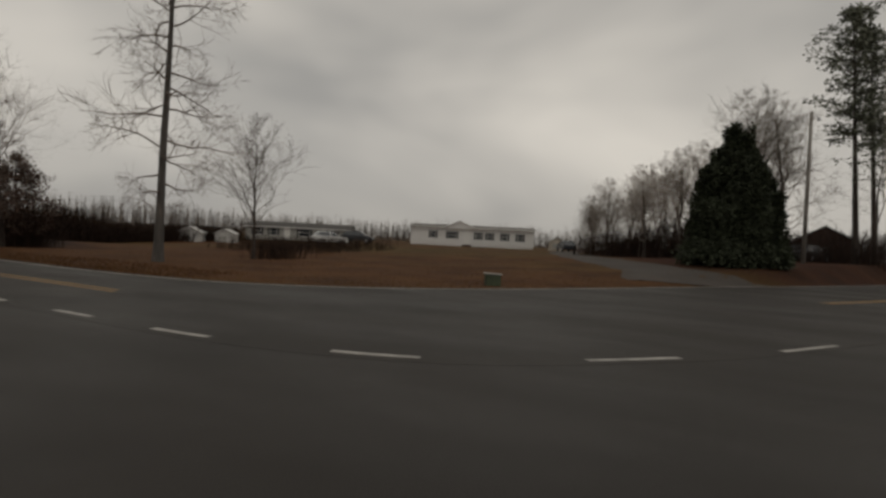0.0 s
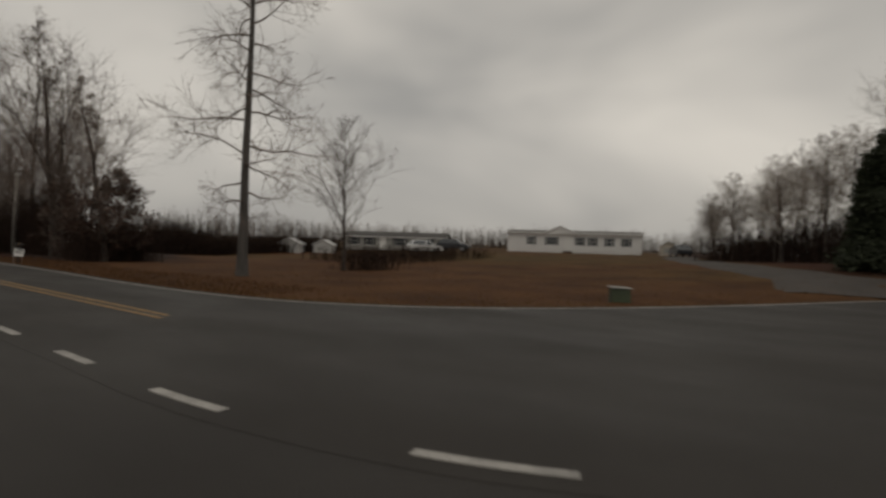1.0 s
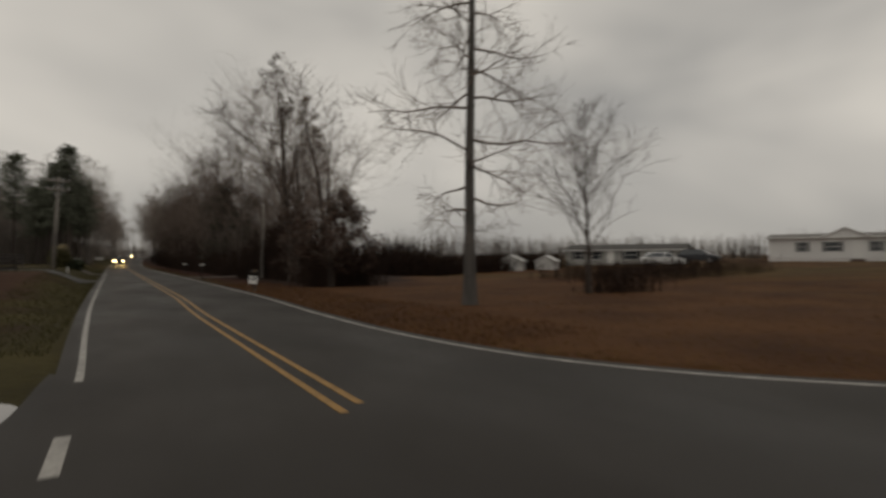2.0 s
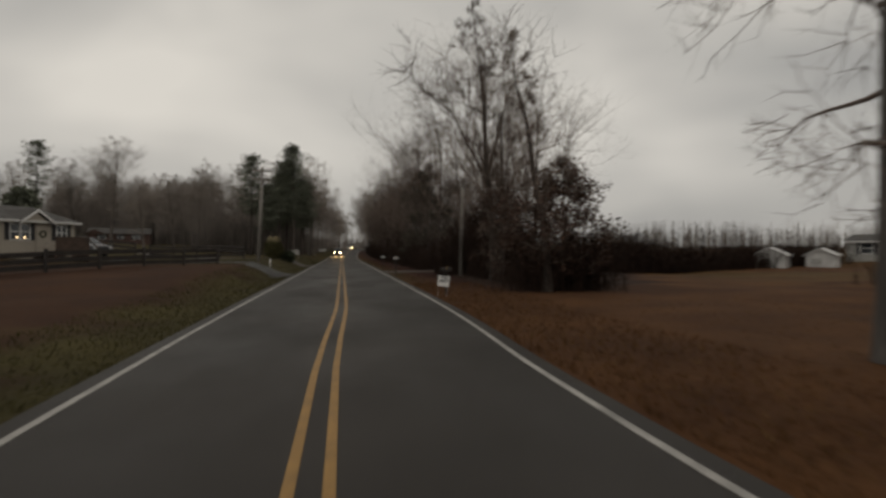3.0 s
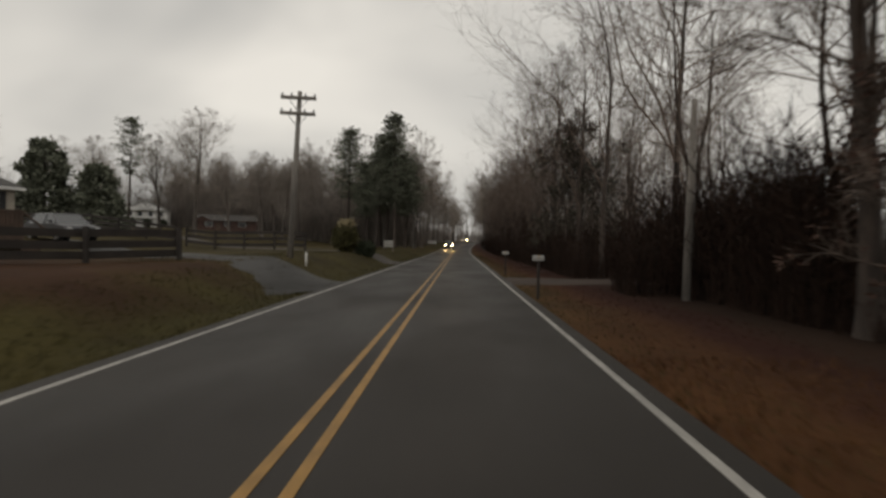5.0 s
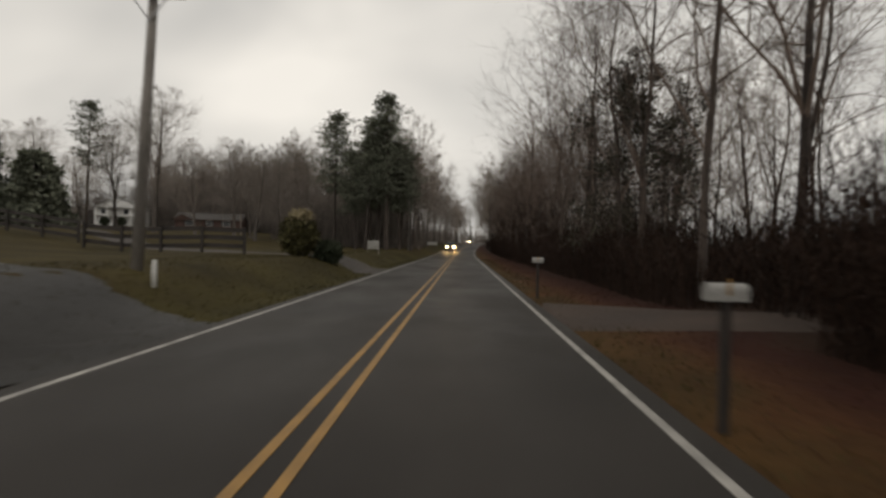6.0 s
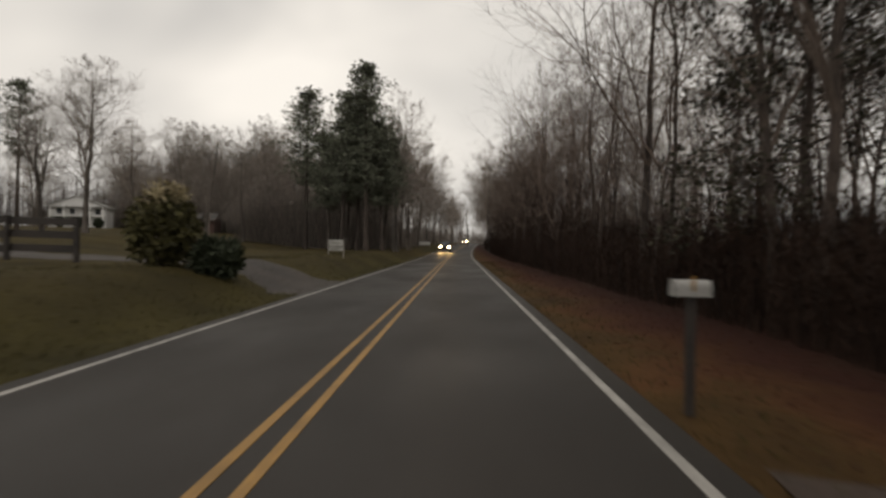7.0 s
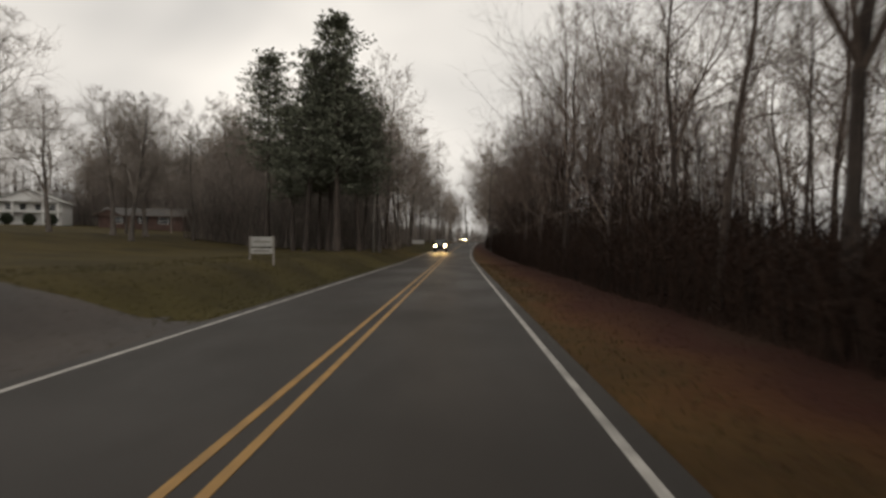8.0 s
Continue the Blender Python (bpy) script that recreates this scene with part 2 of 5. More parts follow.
M_DECK = material("brown_deck_boards", (0.085, 0.055, 0.040), 0.8, 0.65, 3, 30, 0.3)
M_STEEL = material("galvanised_steel", (0.45, 0.45, 0.46), 0.45, 0.8, 4, 40, 0.1, metal=0.8)
M_OFFWHITE = material("dull_white_sheet", (0.50, 0.49, 0.47), 0.6, 0.8, 2, 16, 0.05)
M_BOARD = material("painted_board", (0.72, 0.71, 0.68), 0.5, 0.85, 3, 20, 0.05)
M_FADED = material("faded_grey_board", (0.34, 0.335, 0.31), 0.6, 0.8, 3, 20, 0.05)
M_GREENBOX = material("faded_green_paint", (0.045, 0.06, 0.03), 0.7, 0.7, 3, 20, 0.1)
M_TIN = material("dull_white_tin", (0.27, 0.262, 0.245), 0.6, 0.75, 4, 30, 0.1)
M_PRINT = material("black_print", (0.03, 0.03, 0.03), 0.6, 0.9, 3, 20, 0.0)
M_SILVERCAR = material("silver_car_paint", (0.42, 0.43, 0.45), 0.3, 0.92, 1, 40, 0.0, metal=0.4)
M_DARKCAR = material("dark_car_paint", (0.045, 0.048, 0.055), 0.25, 0.9, 1, 40, 0.0, metal=0.2)
M_GREYCAR = material("grey_car_paint", (0.10, 0.10, 0.105), 0.3, 0.92, 1, 40, 0.0, metal=0.3)
M_WHITECAR = material("white_car_paint", (0.70, 0.70, 0.69), 0.3, 0.92, 1, 40, 0.0)
M_RUBBER = material("tyre_rubber", (0.02, 0.02, 0.02), 0.85, 0.8, 5, 40, 0.2)
M_RIM = material("alloy_rim", (0.4, 0.4, 0.41), 0.35, 0.85, 5, 40, 0.0, metal=0.9)
M_HEADLAMP = glowing("lit_headlamp", (1.0, 0.74, 0.36), 45.0)
M_CANDLE = glowing("candle_bulb", (1.0, 0.72, 0.4), 3.0)
M_LAMPOFF = glassy("unlit_lamp_glass", (0.45, 0.45, 0.44), 0.1)
M_PUDDLE = glassy("puddle_water", (0.05, 0.042, 0.036), 0.03)


# ---- mesh tools ----
class Build:
    """Collects verts and faces of one part."""

    def __init__(self):
        self.v, self.f = [], []

    def add(self, verts, faces):
        k = len(self.v)
        self.v += [tuple(p) for p in verts]
        self.f += [tuple(i + k for i in face) for face in faces]

    def tube(self, pts, radii, n=5, cap=False):
        k = len(self.v)
        pts = [Vector(p) for p in pts]
        for i, p in enumerate(pts):
            d = (pts[min(i + 1, len(pts) - 1)] - pts[max(i - 1, 0)]).normalized()
            side = d.cross(Vector((0.31, 0.95, 0.05)) if abs(d.y) < 0.9 else Vector((1, 0, 0))).normalized()
            up = d.cross(side)
            for j in range(n):
                a = 2 * math.pi * j / n
                q = p + (side * math.cos(a) + up * math.sin(a)) * radii[i]
                self.v.append((q.x, q.y, q.z))
        for i in range(len(pts) - 1):
            for j in range(n):
                a, b = k + i * n + j, k + i * n + (j + 1) % n
                self.f.append((a, b, b + n, a + n))
        if cap:
            self.f.append(tuple(range(k + n - 1, k - 1, -1)))
            self.f.append(tuple(k + (len(pts) - 1) * n + j for j in range(n)))

    def box(self, x0, y0, z0, x1, y1, z1):
        self.add([(x0, y0, z0), (x1, y0, z0), (x1, y1, z0), (x0, y1, z0), (x0, y0, z1), (x1, y0, z1), (x1, y1, z1), (x0, y1, z1)],
                 [(0, 3, 2, 1), (4, 5, 6, 7), (0, 1, 5, 4), (1, 2, 6, 5), (2, 3, 7, 6), (3, 0, 4, 7)])

    def prism(self, outline, axis, lo, hi):
        """An outline of (a, b) pushed along an axis: x (a=y, b=z), y (a=x, b=z) or z (a=x, b=y)."""
        def at(a, b, c):
            return {"x": (c, a, b), "y": (a, c, b), "z": (a, b, c)}[axis]
        n = len(outline)
        self.add([at(a, b, lo) for a, b in outline] + [at(a, b, hi) for a, b in outline],
                 [tuple(range(n - 1, -1, -1)), tuple(range(n, 2 * n))] + [(i, (i + 1) % n, n + (i + 1) % n, n + i) for i in range(n)])

    def mesh(self, name, mat, smooth=False):
        me = bpy.data.meshes.new(name)
        me.from_pydata(self.v, [], self.f)
        me.materials.append(mat)
        if smooth:
            me.polygons.foreach_set("use_smooth", [True] * len(me.polygons))
        me.update()
        return me


def part(name, b, mat, parent, label="", smooth=False, bevel=0.0):
    me = b.mesh(name, mat, smooth)
    if bevel or not smooth:
        bm = bmesh.new()
        bm.from_mesh(me)
        bmesh.ops.recalc_face_normals(bm, faces=bm.faces)
        if bevel:
            bmesh.ops.bevel(bm, geom=list(bm.edges), offset=bevel, segments=2, affect="EDGES", clamp_overlap=True)
        bm.to_mesh(me)
        bm.free()
    ob = new(name, me)
    ob.parent = parent
    if label:
        ob["label"] = label
    return ob


def thing(name, label, category, group="", kind="", at=(0, 0, 0), turn=0.0):
    ob = new(name)
    ob.matrix_world = pose(*at, 0, 0, turn)
    return tagged(ob, label, category, group, kind)


def solid(name, b, mat, label, category, kind="", smooth=False, group=""):
    return tagged(part(name, b, mat, None, smooth=smooth), label, category, group, kind)


# ---- plan of the road and the land ----
def smooth(a, b, v):
    t = np.clip((np.asarray(v, float) - a) / (b - a), 0, 1)
    return t * t * (3 - 2 * t)


def curve_through(points, n):
    """Points spread evenly by number along a Catmull-Rom curve."""
    p = np.array(points, float)
    p = np.vstack([2 * p[0] - p[1], p, 2 * p[-1] - p[-2]])
    out = []
    for i in range(1, len(p) - 2):
        for t in np.linspace(0, 1, n, endpoint=False):
            a, b, c, d = p[i - 1:i + 3]
            out.append(0.5 * (2 * b + (c - a) * t + (2 * a - 5 * b + 4 * c - d) * t ** 2 + (3 * b - a - 3 * c + d) * t ** 3))
    out.append(p[-2])
    return np.array(out)


# edge lines of the main road, from the far north round the bend to the south-east
EAST = [(24.8, 420), (17.0, 340), (10.0, 262), (6.6, 215), (4.0, 165), (2.95, 130), (2.8, 105), (2.8, 60), (2.8, 30), (2.5, 20), (2.6, 14.6), (3.4, 10.9), (5.4, 8.0), (8.6, 5.5), (13.1, 3.0), (18.9, 0.2), (30, -5.8), (44, -12.5), (90, -34)]
WEST = [(19.2, 420), (11.4, 340), (4.4, 262), (1.0, 215), (-1.6, 165), (-2.65, 130), (-2.8, 105), (-2.8, 60), (-2.8, 30), (-2.7, 20), (-2.55, 13), (-2.6, 8), (-2.55, 4.5), (-1.7, 1.5), (0.3, -0.8), (3.4, -3.0), (14, -8.8), (28, -16), (74, -39)]
east, west = curve_through(EAST, 12), curve_through(WEST, 12)
# the side road on which one arrives
SIDE_N = [(-2.9, 14), (-3.3, 10.5), (-5.2, 7), (-9, 4), (-16, 0), (-60, -24)]
SIDE_S = [(12, -9.0), (5, -6.0), (-2, -6.2), (-8, -7.6), (-16, -11.5), (-60, -35)]
side_n, side_s = curve_through(SIDE_N, 8), curve_through(SIDE_S, 8)


def road_z(y):
    """The road climbs gently in the distance."""
    y = np.asarray(y, float)
    return 2.3 * smooth(105, 250, y) + 0.006 * np.maximum(y - 250, 0)


def road_top(x, y):
    return road_z(y)


def inside(px, py, poly):
    hit = np.zeros(px.shape, bool)
    j = len(poly) - 1
    for i in range(len(poly)):
        (xi, yi), (xj, yj) = poly[i], poly[j]
        hit ^= ((yi > py) != (yj > py)) & (px < (xj - xi) * (py - yi) / (yj - yi + 1e-12) + xi)
        j = i
    return hit


def off_road(x, y):
    """Metres from the nearest asphalt (0 on it)."""
    px, py = np.atleast_1d(np.asarray(x, float)), np.atleast_1d(np.asarray(y, float))
    d = np.full(px.shape, 1e9)
    for line in (east, west, side_n, side_s):
        a, b = line[:-1], line[1:]
        for (ax, ay), (bx, by) in zip(a, b):
            ux, uy = bx - ax, by - ay
            t = np.clip(((px - ax) * ux + (py - ay) * uy) / (ux * ux + uy * uy + 1e-9), 0, 1)
            d = np.minimum(d, np.hypot(px - ax - t * ux, py - ay - t * uy))
    on = inside(px, py, np.vstack([east, west[::-1]])) | inside(px, py, np.vstack([side_n, side_s[::-1]]))
    d[on] = 0
    return d


def raw_height(x, y):
    x, y = np.atleast_1d(np.asarray(x, float)), np.atleast_1d(np.asarray(y, float))
    d = np.maximum(-3.1 - x, 0)
    north = smooth(12, 30, y)
    bank = smooth(0.2, 3.0, d) * (0.1 + 0.7 * smooth(24, 46, y))
    left = north * (bank + 1.3 * smooth(12, 28, d) + 1.35 * smooth(30, 75, d))
    right = smooth(10, 45, x) * (0.75 + 0.5 * smooth(15, -10, y)) + 0.3 * smooth(40, 100, x)
    right = right - 0.95 * smooth(30, 58, y) * smooth(12, 30, x) * smooth(62, 44, x)
    wood = 0.5 * smooth(5.5, 14, x) * smooth(45, 70, y) * smooth(60, 30, x)
    rough = 0.05 * np.sin(x * 0.7 + 1.3 * np.sin(y * 0.31)) * np.sin(y * 0.53 + x * 0.11)
    return np.where(x < 0, left, right + wood) + rough


def height(x, y):
    d = off_road(x, y)
    lift = raw_height(x, y) + 0.05
    return road_z(np.atleast_1d(np.asarray(y, float))) - np.where(d < 0.55, 0.06, 0.06 - lift * smooth(0.4, 2.6, d))


def spaced(lo, near_lo, near_hi, hi, step):
    far_a = near_lo - np.geomspace(step, near_lo - lo, 26)[::-1]
    far_b = near_hi + np.geomspace(step, hi - near_hi, 26)
    return np.concatenate([far_a, np.arange(near_lo, near_hi + step / 2, step), far_b])


xs, ys = spaced(-900, -46, 60, 900, 1.0), spaced(-700, -24, 130, 1200, 1.0)
gx, gy = np.meshgrid(xs, ys)
LAND = height(gx.ravel(), gy.ravel()).reshape(gx.shape)


def ground_at(x, y):
    """The height of the land's sheet at a place."""
    i = min(max(int(np.searchsorted(xs, x)) - 1, 0), len(xs) - 2)
    j = min(max(int(np.searchsorted(ys, y)) - 1, 0), len(ys) - 2)
    u, v = (x - xs[i]) / (xs[i + 1] - xs[i]), (y - ys[j]) / (ys[j + 1] - ys[j])
    a = LAND[j, i] * (1 - u) + LAND[j, i + 1] * u
    return float(a * (1 - v) + (LAND[j + 1, i] * (1 - u) + LAND[j + 1, i + 1] * u) * v)


def land():
    gz = LAND.ravel()
    b = Build()
    b.v = list(zip(gx.ravel().tolist(), gy.ravel().tolist(), gz.tolist()))
    w = len(xs)
    b.f = [(j * w + i, j * w + i + 1, (j + 1) * w + i + 1, (j + 1) * w + i) for j in range(len(ys) - 1) for i in range(w - 1)]
    me = b.mesh("ground", M_GROUND, smooth=True)
    tagged(new("ground", me), "winter grass and red clay, rust-brown and olive", "ground", kind="structure")


def slab(name, left, right, top, mat, label, category, thick=0.12, over=0.0):
    """A strip between two border lines with a skirt round it."""
    l, r = np.array(left, float), np.array(right, float)
    if over:
        d = r - l
        d /= np.linalg.norm(d, axis=1)[:, None]
        l, r = l - d * over, r + d * over
    b = Build()
    n = len(l)
    zl = top(l[:, 0], (l[:, 1] + r[:, 1]) / 2) if callable(top) else np.full(n, top)
    zr = top(r[:, 0], (l[:, 1] + r[:, 1]) / 2) if callable(top) else np.full(n, top)
    b.v = [(*l[i], zl[i]) for i in range(n)] + [(*r[i], zr[i]) for i in range(n)] + [(*l[i], zl[i] - thick) for i in range(n)] + [(*r[i], zr[i] - thick) for i in range(n)]
    for i in range(n - 1):
        b.f += [(i, i + 1, n + i + 1, n + i), (2 * n + i + 1, 2 * n + i, i, i + 1)[::-1], (n + i, n + i + 1, 3 * n + i + 1, 3 * n + i)[::-1]]
    return solid(name, b, mat, label, category, "structure")


def ribbon(name, line, width, mat, label, z=0.006):
    """A painted line of real thickness along a curve."""
    p = np.array(line, float)
    t = np.gradient(p, axis=0)
    t /= np.linalg.norm(t, axis=1)[:, None]
    nrm = np.stack([-t[:, 1], t[:, 0]], 1) * width / 2
    return slab(name, p + nrm, p - nrm, lambda x, y: road_z(y) + z, mat, label, "road marking", thick=0.012)


land()
slab("road", east, west, road_top, M_ROAD, "damp grey asphalt two-lane road", "road", over=0.28)
slab("side_road", side_n, side_s, -0.003, M_SIDE, "damp worn asphalt side road at the junction", "road")


def cut(line, y_lo=-1e9, y_hi=1e9, x_lo=-1e9, x_hi=1e9):
    return np.array([p for p in line if y_lo <= p[1] <= y_hi and x_lo <= p[0] <= x_hi])


def along(line, s0, s1, n=5):
    d = np.concatenate([[0], np.cumsum(np.linalg.norm(np.diff(line, axis=0), axis=1))])
    s = np.linspace(s0, s1, n)
    return np.stack([np.interp(s, d, line[:, 0]), np.interp(s, d, line[:, 1])], 1)


centre = (east + west) / 2
ribbon("edge_line", east, 0.09, M_WHITE, "worn white edge line painted on asphalt")
ribbon("edge_line", np.vstack([cut(west, 13.2), [(-2.56, 13.2)]]), 0.09, M_WHITE, "worn white edge line painted on asphalt")
ribbon("edge_line", cut(west, x_lo=14.5, y_hi=0), 0.12, M_WHITE, "worn white edge line painted on asphalt")
for off in (-0.13, 0.13):
    ribbon("centre_line", [(float(np.interp(-y, -centre[:80, 1], centre[:80, 0])) + off if y > 100 else off - 0.2 * float(smooth(30, 20, y)), y) for y in np.linspace(419, 10.4 + off, 160)], 0.085, M_YELLOW, "worn yellow double centre line on asphalt")
    east_part = np.array([(15.0, -4.3), (19.6, -6.8), (31, -12.3), (60, -26.5), (82, -37)])
    ribbon("centre_line", curve_through(east_part, 6) + np.array((0.42, 0.9)) * off, 0.1, M_YELLOW, "worn yellow double centre line on asphalt")
mouth = cut(west, -9, 13.0)
for s, long in ((2.7, 1.0), (5.35, 1.05), (7.95, 1.1), (10.9, 1.15), (14.4, 1.5), (18.2, 1.7), (22.3, 1.7), (26.4, 1.7)):
    ribbon("dashed_line", along(mouth, s - long / 2, s + long / 2), 0.12, M_WHITE, "short white dash across the side road mouth").name = "dashed_line"


def strip(name, line, widths, mat, label, lift=0.035, thick=0.1, n=10):
    """A drive that lies on the land along a line of points."""
    p = curve_through(line, n)
    w = np.interp(np.linspace(0, 1, len(p)), np.linspace(0, 1, len(widths)), widths)
    t = np.gradient(p, axis=0)
    t /= np.linalg.norm(t, axis=1)[:, None]
    nrm = np.stack([-t[:, 1], t[:, 0]], 1) * w[:, None] / 2
    b = Build()
    k = 7
    for i in range(len(p)):
        for j in range(k):
            q = p[i] + nrm[i] * (2 * j / (k - 1) - 1)
            edge = 0.03 if j in (0, k - 1) else 0.0
            b.v.append((q[0], q[1], ground_at(q[0], q[1]) + lift - edge * 2))
    b.f = [(i * k + j, i * k + j + 1, (i + 1) * k + j + 1, (i + 1) * k + j) for i in range(len(p) - 1) for j in range(k - 1)]
    return solid(name, b, mat, label, "driveway", "structure", smooth=True)


strip("driveway", [(-2.6, 50.4), (-6, 51.7), (-10.5, 54.7), (-16, 59.6), (-21, 65)], [7.4, 4.8, 4.0, 3.2, 2.8], M_DRIVE, "wet grey asphalt driveway")
strip("driveway", [(-2.6, 73.8), (-6, 73.5), (-11, 74.6), (-22, 81), (-34, 93)], [8, 4.6, 3.8, 3.2, 3], M_GRAVEL, "wet gravel driveway through grass")
strip("driveway", [(21.5, -1.0), (26, 2.0), (34, 7), (44, 12), (58, 17), (76, 21)], [12, 6, 4.5, 4, 4, 4], M_GRAVEL, "grey gravel driveway to the white house")
strip("dirt_track", [(2.9, 56.2), (6, 55.6), (10, 54.6), (18, 53)], [6, 4, 3.2, 3], M_DIRT, "pale dirt track between road and wood")


# ---- trees ----
def bare_crown(rng, H, r0, start, spread, limbs, lean=(0.0, 0.0), rise=0.5, twig=0.011, subs=6, twigs=9, fork=0, droop=0.0, low=1.0, wave=0.036):
    """Trunk and branches of a leafless tree of height H: two builds."""
    trunk, crown = Build(), Build()
    n = 12
    wob = rng.normal(0, wave * H, (n, 2)).cumsum(0) * 0.35

    def axis(s):
        k = s * (n - 1)
        i = min(int(k), n - 2)
        w = wob[i] * (1 - k + i) + wob[i + 1] * (k - i) - wob[0]
        return Vector((w[0] * s + lean[0] * H * s ** 1.6, w[1] * s + lean[1] * H * s ** 1.6, H * s))

    def radius(s):
        return max(r0 * (1 - s) ** 0.85 * (1 + 0.5 * math.exp(-s * 30)), 0.012)

    ss = [0, 0.015, 0.05] + list(np.linspace(0.12, 1, n))
    trunk.tube([axis(s) - Vector((0, 0, 0.15 if s == 0 else 0)) for s in ss], [radius(s) for s in ss], 8)
    tips = []

    def limb(p, d, length, r, level, more=1.3):
        pts, cur, way = [p], p, d.normalized()
        if level == 2:
            way = (way + Vector(rng.normal(0, 0.3, 3)) + Vector((0, 0, 0.08))).normalized()
            mid = p + way * length * 0.55
            w = way.cross(Vector(rng.normal(0, 1, 3))).normalized() * r
            k = len(crown.v)
            crown.v += [tuple(p - w), tuple(p + w), tuple(mid + w * 0.6), tuple(mid - w * 0.6)]
            crown.f.append((k, k + 1, k + 2, k + 3))
            for sgn in (-1, 1):
                side = way.cross(Vector(rng.normal(0, 1, 3))).normalized()
                end = mid + (way + side * rng.uniform(0.35, 0.8)).normalized() * length * rng.uniform(0.4, 0.7)
                k = len(crown.v)
                crown.v += [tuple(mid - w * 0.6), tuple(mid + w * 0.6), tuple(end)]
                crown.f.append((k, k + 1, k + 2))
                tips.append(end)
            return
        steps = (6, 3)[level]
        for i in range(steps):
            way = (way + Vector(rng.normal(0, 0.17 + 0.05 * level, 3)) + Vector((0, 0, (0.06 - droop) if level < 2 else 0.02))).normalized()
            cur = cur + way * length / steps
            pts.append(cur)
        radii = [max(r * (1 - 0.82 * i / steps), 0.005) for i in range(steps + 1)]
        crown.tube(pts, radii, (4, 3)[level])
        for j in range(int(subs * more) if level == 0 else int(twigs * 1.25)):
            t = rng.uniform(0.25, 1.0)
            k = min(int(t * steps), steps - 1)
            q = pts[k].lerp(pts[k + 1], t * steps - k)
            along_way = (pts[k + 1] - pts[k]).normalized()
            side = Vector(rng.normal(0, 1, 3))
            side = (side - along_way * side.dot(along_way)).normalized()
            out = (along_way * rng.uniform(0.5, 1.0) + side * rng.uniform(0.5, 0.95) + Vector((0, 0, 0.12))).normalized()
            ln = length * rng.uniform(0.38, 0.7) * (1.15 - 0.5 * t) * (1.0 if level == 0 else 1.1)
            limb(q, out, max(ln, 0.25), max(radii[k] * 0.5, 0.008) if level == 0 else twig, level + 1)

    for i in range(limbs):
        s = start + (0.99 - start) * ((i + rng.uniform(0, 0.9)) / limbs) ** 0.9
        az = i * 2.399 + rng.uniform(-0.5, 0.5)
        u = (s - start) / (1 - start)
        e = rise + 0.55 * u + rng.uniform(-0.2, 0.2)
        d = Vector((math.cos(az) * math.cos(e), math.sin(az) * math.cos(e), math.sin(e)))
        ln = H * spread * (0.55 + 0.65 * math.sin(math.pi * min(u * 0.8 + 0.2, 1))) * (1.05 - 0.6 * u) * rng.uniform(0.7, 1.2) * min(1.0, low + 3 * u)
        limb(axis(s), d, ln, min(radius(s) * 0.55, 0.24 * r0), 0)
    for i in range(fork):
        a = rng.uniform(0, 6.28)
        s = rng.uniform(0.25, 0.4)
        d = Vector((math.cos(a) * 0.48, math.sin(a) * 0.48, 1))
        limb(axis(s), d, H * (0.85 - s) * rng.uniform(0.8, 1.1), radius(s) * 0.6, 0, 2.4)
    return trunk, crown, tips


def tree_thing(name, label, category, group, trunk, crown, bark, twig_mat, extra=None):
    root = thing(name, label, category, group)
    part("trunk", trunk, bark, root, smooth=True)
    part("crown", crown, twig_mat, root, smooth=True)
    if extra:
        part("foliage", extra[0], extra[1], root, extra[2], smooth=True)
    return root


def spray(b, rng, c, r, count, size, flat=0.6):
    """A clump of small pointed leaves."""
    for _ in range(count):
        d = Vector(rng.normal(0, 1, 3))
        d.z *= flat
        d = d.normalized()
        p = Vector(c) + d * r * rng.uniform(0.2, 1.0)
        side = d.cross(Vector(rng.normal(0, 1, 3))).normalized() * size * 0.35
        tip = p + (d + Vector((0, 0, 0.15))).normalized() * size
        k = len(b.v)
        b.v += [tuple(p - side), tuple(p + side), tuple(tip + side * 0.3), tuple(tip - side * 0.3)]
        b.f.append((k, k + 1, k + 2, k + 3))


